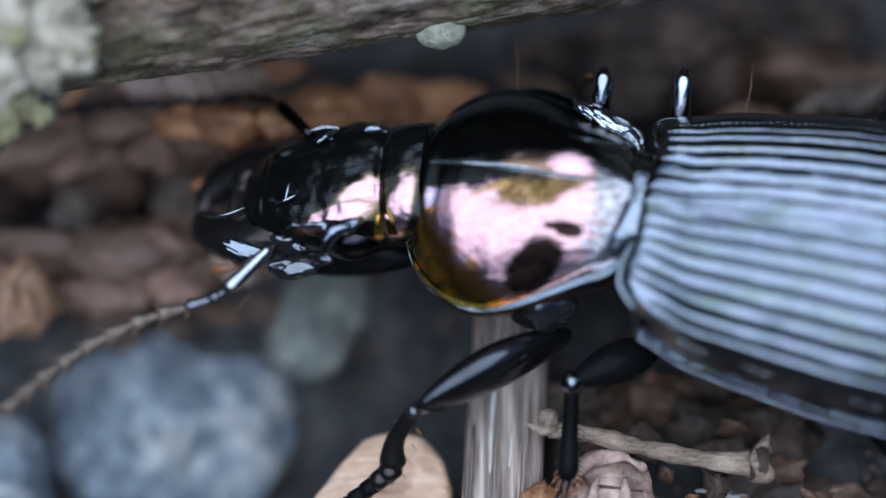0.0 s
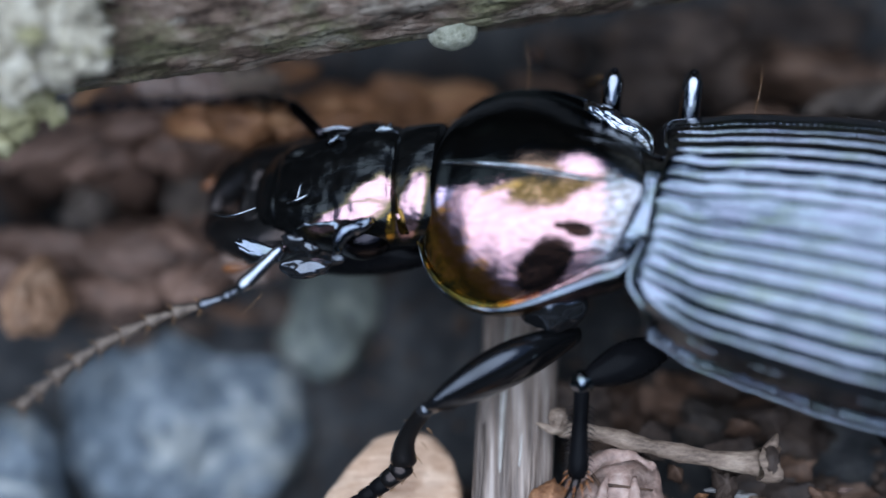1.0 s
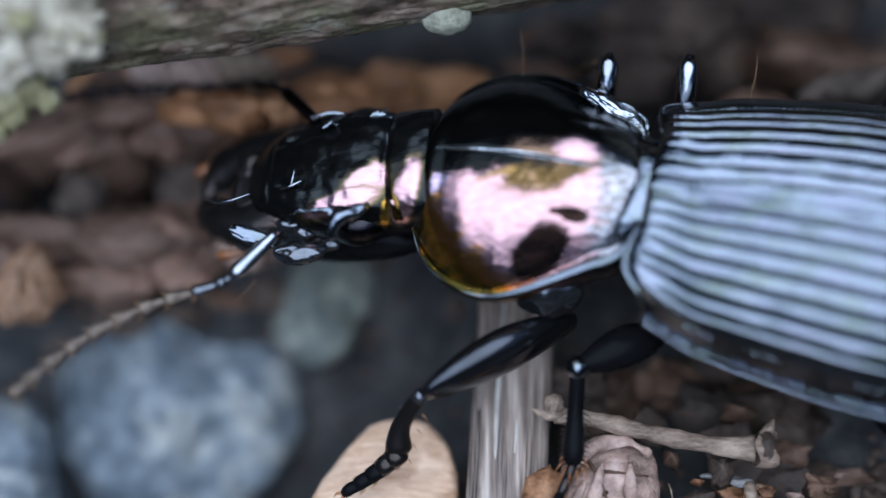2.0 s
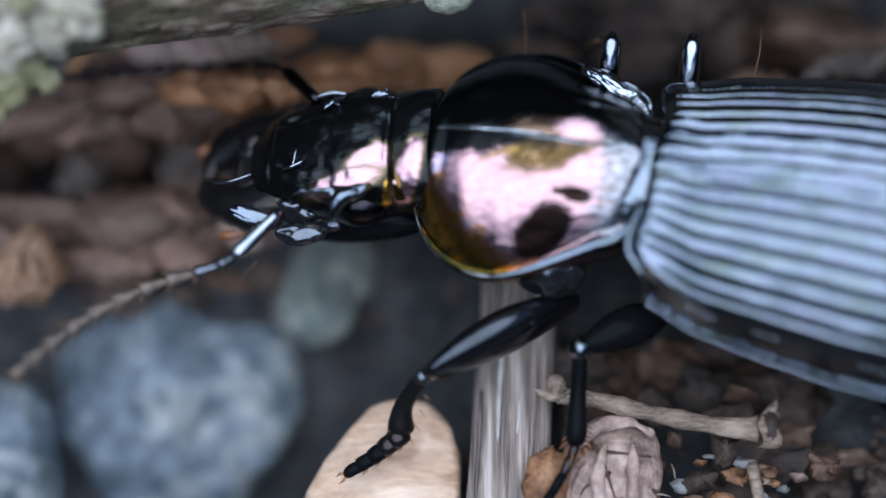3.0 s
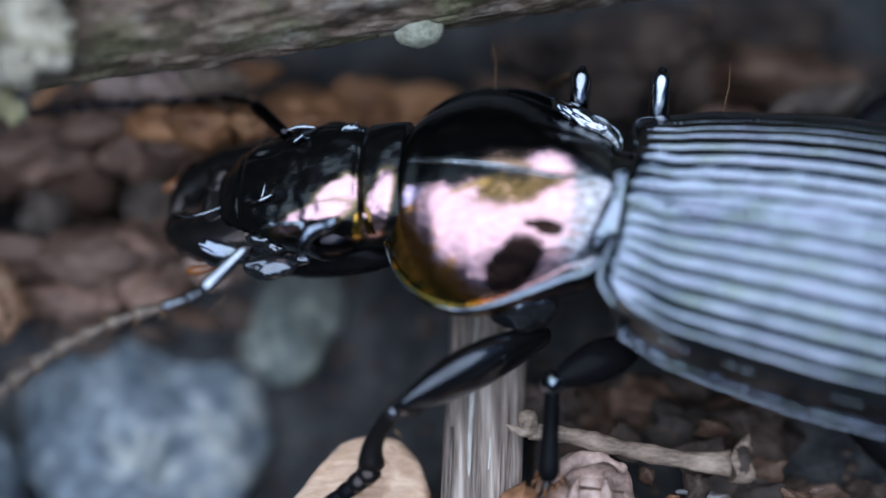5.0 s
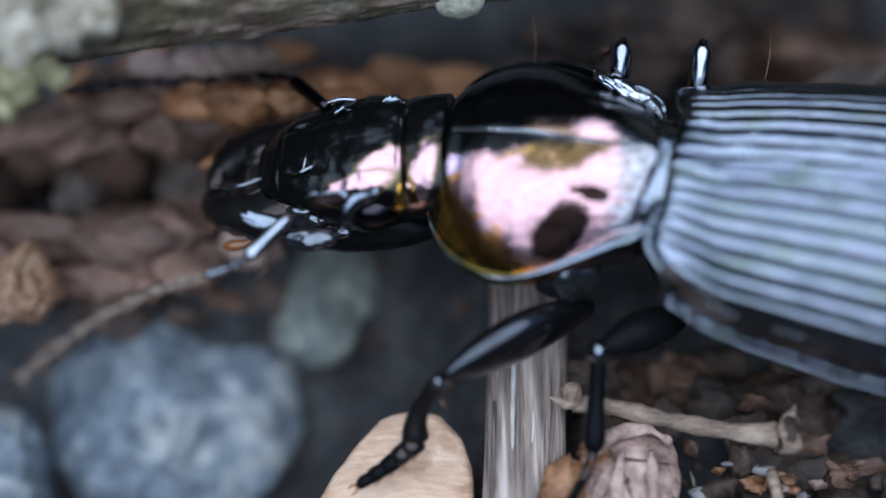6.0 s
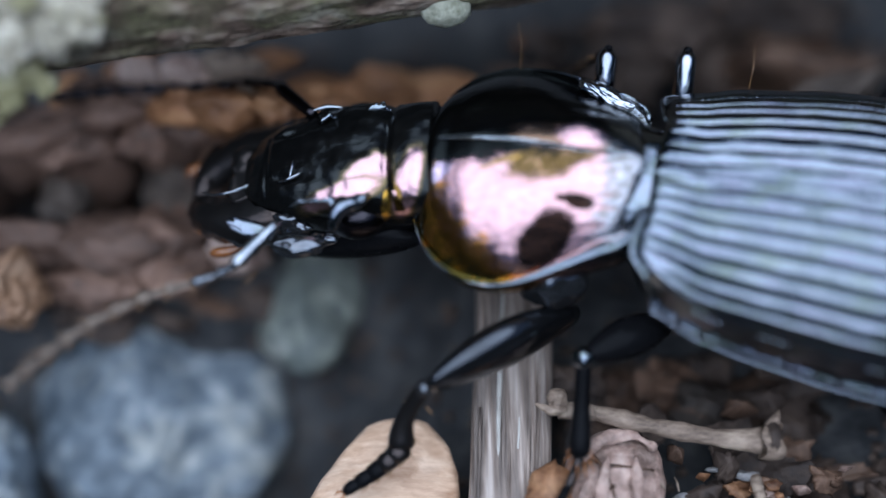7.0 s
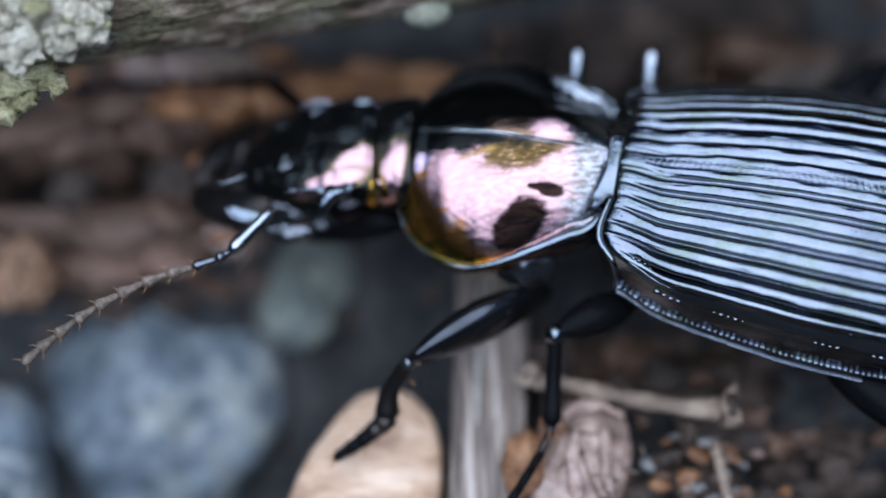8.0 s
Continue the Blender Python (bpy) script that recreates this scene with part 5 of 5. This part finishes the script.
def build_antenna(beetle, joints, first, label, horn=None):
    """A scape and ten segments, each swollen towards its end, with a few bristles."""
    scape = None
    for i in range(len(joints) - 1):
        a, b = np.array(joints[i]), np.array(joints[i + 1])
        n = 10
        pts = [tuple(a + (b - a) * u) for u in np.linspace(0.0, 1.0, n)]
        if i == 0:
            rad = [0.07, 0.085, 0.09, 0.095, 0.1, 0.105, 0.11, 0.115, 0.11, 0.06]
        elif i < 3:
            rad = [0.035, 0.05, 0.055, 0.055, 0.06, 0.07, 0.078, 0.08, 0.075, 0.035]
        else:
            rad = [0.034, 0.05, 0.054, 0.058, 0.064, 0.072, 0.084, 0.096, 0.092, 0.045]
            if i == len(joints) - 2:
                rad[-3:] = [0.075, 0.055, 0.015]
        v, f = tube(pts, [r * (1.1 if i == 0 else 1.12) for r in rad], 14)
        if scape is None:
            scape = part("antenna", v, f, horn or GLOSS, beetle, label)
            continue
        part("antenna_segment", v, f, (horn or BLACK) if i < first else ANTENNA, scape, "" if i < first else "downy brown antenna segment")
        if i >= 2:
            d = (b - a) / np.linalg.norm(b - a)
            s = np.array((-d[1], d[0], 0.2))
            for k in (1, -1):
                p0 = a + (b - a) * 0.88 + s * k * 0.06
                v, f = tube([tuple(p0), tuple(p0 + s * k * 0.09 + d * 0.05), tuple(p0 + s * k * 0.14 + d * 0.1)], [0.014, 0.01, 0.003], 5)
                part("bristle", v, f, HAIR, scape)


def build_leg(beetle, name, hip, knee, ankle, toes, thick, label, spines=8, blade=True):
    """Femur, tibia and a tarsus of five segments with claws; bristles on the tibia."""
    a, b = np.array(hip, dtype=float), np.array(knee, dtype=float)
    n = 16
    pts = [tuple(a + (b - a) * u + np.array((0, 0, (0.22 if name == "front_leg" and blade else 0.12) * math.sin(math.pi * u)))) for u in np.linspace(0, 1, n)]
    rad = [thick * (0.3 + 0.7 * math.sin(math.pi * (0.04 + 0.9 * u)) ** 1.15) * (1 - 0.2 * u) for u in np.linspace(0, 1, n)]
    rad[-2:] = [thick * 0.36, thick * 0.24]
    if not blade:
        rad = [thick * 0.8] * (n - 2) + [thick * 0.7, thick * 0.4]
    v, f = tube(pts, [r * (0.74 if blade and name == "front_leg" else 0.6 if name == "middle_leg" and blade else 0.85) for r in rad], 28, 1.7 if blade and name == "front_leg" else 1.0)
    # glint (far side) and under-body shade (middle, hind) are in the femur's material
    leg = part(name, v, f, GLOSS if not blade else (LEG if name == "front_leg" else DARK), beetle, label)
    c = np.array(ankle, dtype=float)
    flare = 1.25 if name == "front_leg" and blade else 1.0
    bow = np.array((-0.13, 0.02, -0.05) if flare > 1 else (0, 0, -0.05))
    pts = [tuple(b + (c - b) * u + bow * math.sin(math.pi * u)) for u in np.linspace(-0.04, 1, 12)]
    shin = 0.78 if name == "middle_leg" and blade else 1.0 if flare > 1 else 0.85
    v, f = tube(pts, [thick * shin * k * (1 + (flare - 1) * (i / 11)) for i, k in enumerate((0.2, 0.27, 0.27, 0.26, 0.26, 0.27, 0.28, 0.3, 0.32, 0.35, 0.36, 0.25))], 14, 0.75 if flare > 1 else 1.0)
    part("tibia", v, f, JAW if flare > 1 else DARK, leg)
    v, f = ball(tuple(b), thick * (0.27 if name == "front_leg" else 0.31), 3, (1, 1, 0.9), 0.2 if name == "middle_leg" else 0.1, 1.6, 3)
    # paler steel on the middle knee stands in for its highlight
    part("knee", v, f, ELYTRA if name == "middle_leg" else BLACK, leg)
    d = (c - b) / np.linalg.norm(c - b)
    s = np.cross(d, (0, 0, 1.0))
    s /= np.linalg.norm(s) + 1e-9
    for k in range(spines):
        u = 0.25 + 0.75 * (k // 2) / max(spines // 2 - 1, 1)
        sg = 1 if k % 2 else -1
        p0 = b + (c - b) * u + s * sg * thick * shin * 0.26
        v, f = tube([tuple(p0), tuple(p0 + s * sg * 0.07 + d * 0.03), tuple(p0 + s * sg * 0.13 + d * 0.08)], [0.013, 0.01, 0.003], 5)
        part("spine", v, f, JAW if name == "middle_leg" else HAIR, leg)
    for k in range(10 if name == "middle_leg" and blade else 0):          # amber tuft at the end of the shin
        o = np.array((math.cos(k * 0.63), math.sin(k * 0.63), 0.3))
        p0 = c - d * 0.03 + o * thick * 0.25
        v, f = tube([tuple(p0), tuple(p0 + o * 0.07 + d * 0.08), tuple(p0 + o * 0.12 + d * 0.17)], [0.016, 0.012, 0.003], 5)
        part("spine", v, f, BROWN_HORN, leg)
    tp = spline([ankle, *toes], 6)
    for i in range(5):
        p, q = tp[i], tp[i + 1]
        m = 7
        pts = [tuple(p + (q - p) * u + np.array((0, 0, 0.05 * math.sin(3.0 * max(u, 0))))) for u in np.linspace(-0.45 if flare > 1 else -0.3, 1.12, m)]
        wide = flare > 1
        k = (0.185 - 0.02 * i if wide else 0.07) * (thick / 0.5) ** 0.5
        v, f = tube(pts, [k * g for g in (0.8, 0.95, 1.0, 1.0, 1.0, 0.95, 0.7)], 12, 0.8 if wide else 0.9)
        # first two pads in glossier horn, to carry highlights
        part("tarsus_segment", v, f, JAW if blade and i < 2 else DARK, leg)
        d = np.array(q - p) / np.linalg.norm(q - p)
        for h in range(6 if flare > 1 and i < 4 else 0):          # fringe of short hairs
            o = np.array((-d[1], d[0], 0)) * (1 if h % 2 else -1)
            p0 = np.array(p) + (np.array(q) - np.array(p)) * (0.55 + 0.15 * (h // 2)) + o * k * 0.9
            v, f = tube([tuple(p0), tuple(p0 + o * 0.03 + d * 0.03), tuple(p0 + o * 0.045 + d * 0.06 - np.array((0, 0, 0.02)))], [0.012, 0.009, 0.003], 5)
            part("hair", v, f, HAIR, leg)
    d = (tp[5] - tp[4]) / np.linalg.norm(tp[5] - tp[4])
    for sg in (1, -1):
        s = np.array((-d[1], d[0], 0)) * sg
        v, f = tube([tuple(tp[5]), tuple(tp[5] + d * 0.12 + s * 0.07), tuple(tp[5] + d * 0.2 + s * 0.06 - np.array((0, 0, 0.06)))], [0.03, 0.022, 0.004], 6)
        part("claw", v, f, BROWN_HORN, leg)


def seta(beetle, a, b):
    a, b = np.array(a), np.array(b)
    v, f = tube([tuple(a), tuple((a + b) / 2 + np.array((0.03, 0, 0.05))), tuple(b)], [0.006, 0.005, 0.002], 5)
    part("seta", v, f, HAIR, beetle)


def build_beetle():
    beetle = thing("ground_beetle", (*B_AT, 0.0), "glossy black ground beetle with a coppery pink neck shield", "beetle")
    # trunk under the shield and wing cases
    xs = np.linspace(-0.6, 9.2, 40)
    w = profile(xs, [(-0.6, 0.95), (0.0, 0.85), (0.35, 1.3), (1.2, 1.95), (3, 2.35), (5, 2.4), (7.5, 1.9), (9.2, 0.4)])
    verts = []
    for i, x in enumerate(xs):
        zc = 2.35 if x > 0.3 else 2.7
        for j in range(24):
            a = 2 * math.pi * j / 24
            up = 0.75 if x < 0.4 else 0.55
            verts.append((x, w[i] * math.cos(a), zc - 0.15 + (up if math.sin(a) > 0 else 1.15) * math.sin(a)))
    part("trunk", body(verts), grid_faces(40, 24, True) + [tuple(range(23, -1, -1)), tuple(range(39 * 24, 40 * 24))], BLACK, beetle, "black underside of the body")
    v, f = slab([(0.02, -0.42), (0.02, 0.42), (0.3, 0.3), (0.62, 0.0), (0.3, -0.3)], 3.62, 0.12, 3, 0.03)
    part("scutellum", body(v), f, ELYTRA, beetle, "small triangular plate between the wing cases")
    # smooth waist between shield and wing cases
    vv = []
    wk = np.array([(-0.35, 1.05, 3.6), (-0.12, 1.04, 3.7), (0.04, 1.0, 3.73), (0.18, 0.95, 3.76), (0.3, 0.9, 3.78), (0.42, 0.86, 3.78), (0.55, 0.8, 3.7)])
    for x in np.linspace(-0.35, 0.5, 28):
        wd, zt = np.interp(x, wk[:, 0], wk[:, 1]), np.interp(x, wk[:, 0], wk[:, 2])
        for j in range(96):
            t = 2 * math.pi * j / 96
            vv.append((x, wd * math.cos(t), 2.6 + ((zt - 2.6) if math.sin(t) > 0 else 0.6) * math.copysign(abs(math.sin(t)) ** 0.45, math.sin(t))))
    vv = [tuple(np.array(p) + np.array((0.5, 0, 1)) * 0.03 * noise.fractal(Vector(p) * 5.0, 1, 2, 3)) for p in vv]
    part("waist", body(vv), grid_faces(28, 96, True), ELYTRA, beetle, "smooth steel-grey waist")
    pronotum(beetle)
    elytron(beetle, 1)
    elytron(beetle, -1)
    build_head(beetle)
    build_antenna(beetle, [(-2.72, -0.12, 2.85), (-3.4, -0.9, 2.85), (-3.62, -1.03, 2.85), (-4.02, -1.15, 2.8), (-4.42, -1.28, 2.8), (-4.82, -1.44, 2.8), (-5.2, -1.64, 2.8),
                           (-5.55, -1.86, 2.8), (-5.86, -2.1, 2.8), (-6.15, -2.36, 2.8), (-6.4, -2.6, 2.8), (-6.63, -2.84, 2.8)], 3, "antenna with a polished black base")
    build_antenna(beetle, [(-2.2, 2.1, 2.5), (-2.85, 2.95, 2.1), (-3.1, 3.2, 1.8), (-3.5, 3.5, 1.4), (-3.95, 3.55, 1.2), (-4.4, 3.52, 1.2), (-4.85, 3.5, 1.2),
                           (-5.3, 3.47, 1.2), (-5.7, 3.45, 1.2), (-6.1, 3.4, 1.2), (-6.5, 3.35, 1.2), (-6.85, 3.3, 1.2)], 12, "black jointed antenna held low", EYE)
    build_leg(beetle, "front_leg", (2.0, -1.12, 1.5), (-0.45, -2.54, 1.92), (-0.8, -3.2, 1.0), [(-1.05, -3.38, 0.85), (-1.35, -3.56, 0.7), (-1.68, -3.74, 0.6)], 0.5, "thick shiny black front leg")
    v, f = ball((1.6, -0.92, 2.25), 0.5, 4, (1, 0.8, 0.85), 0.25, 1.4, 3, 2)
    part("coxa", body(v, 0, (0, 0, 0)), f, BLACK, beetle)
    build_leg(beetle, "middle_leg", (3.5, -1.4, 1.75), (2.04, -2.12, 2.05), (1.98, -3.44, 1.22), [(1.82, -3.82, 1.12), (1.55, -4.25, 1.08), (1.2, -4.75, 1.05)], 0.62, "black middle leg with bristly shin", 30)
    build_leg(beetle, "hind_leg", (6.5, -2.4, 1.9), (8.2, -4.1, 1.85), (10.6, -5.2, 0.9), [(10.8, -5.4, 0.6), (11.4, -5.6, 0.5), (12, -5.8, 0.5)], 0.5, "black hind leg")
    build_leg(beetle, "front_leg", (2.54, 1.7, 1.9), (2.65, 2.9, 3.25), (2.4, 4.2, 0.6), [(2.2, 4.5, 0.3), (1.9, 4.8, 0.2), (1.6, 5.1, 0.2)], 0.26, "shiny black front leg on the far side", 8, False)
    build_leg(beetle, "middle_leg", (3.84, 1.6, 1.9), (3.97, 2.86, 3.25), (4.4, 4.4, 0.6), [(4.6, 4.8, 0.3), (4.8, 5.2, 0.2), (5.0, 5.6, 0.2)], 0.26, "shiny black middle leg on the far side", 8, False)
    build_leg(beetle, "hind_leg", (7.0, 1.9, 1.9), (8.8, 3.4, 2.0), (11.0, 3.9, 0.8), [(11.6, 4.0, 0.5), (12.2, 4.1, 0.4), (12.8, 4.2, 0.4)], 0.45, "black hind leg on the far side")
    seta(beetle, (1.25, 2.85, 2.7), (1.2, 3.5, 3.2))
    seta(beetle, (4.95, 2.2, 3.0), (5.1, 3.0, 3.3))
    seta(beetle, (-3.05, -0.85, 2.6), (-3.35, -1.15, 2.5))


build_beetle()


def motions():
    """The beetle and the litter keep still; only the camera moves."""


motions()
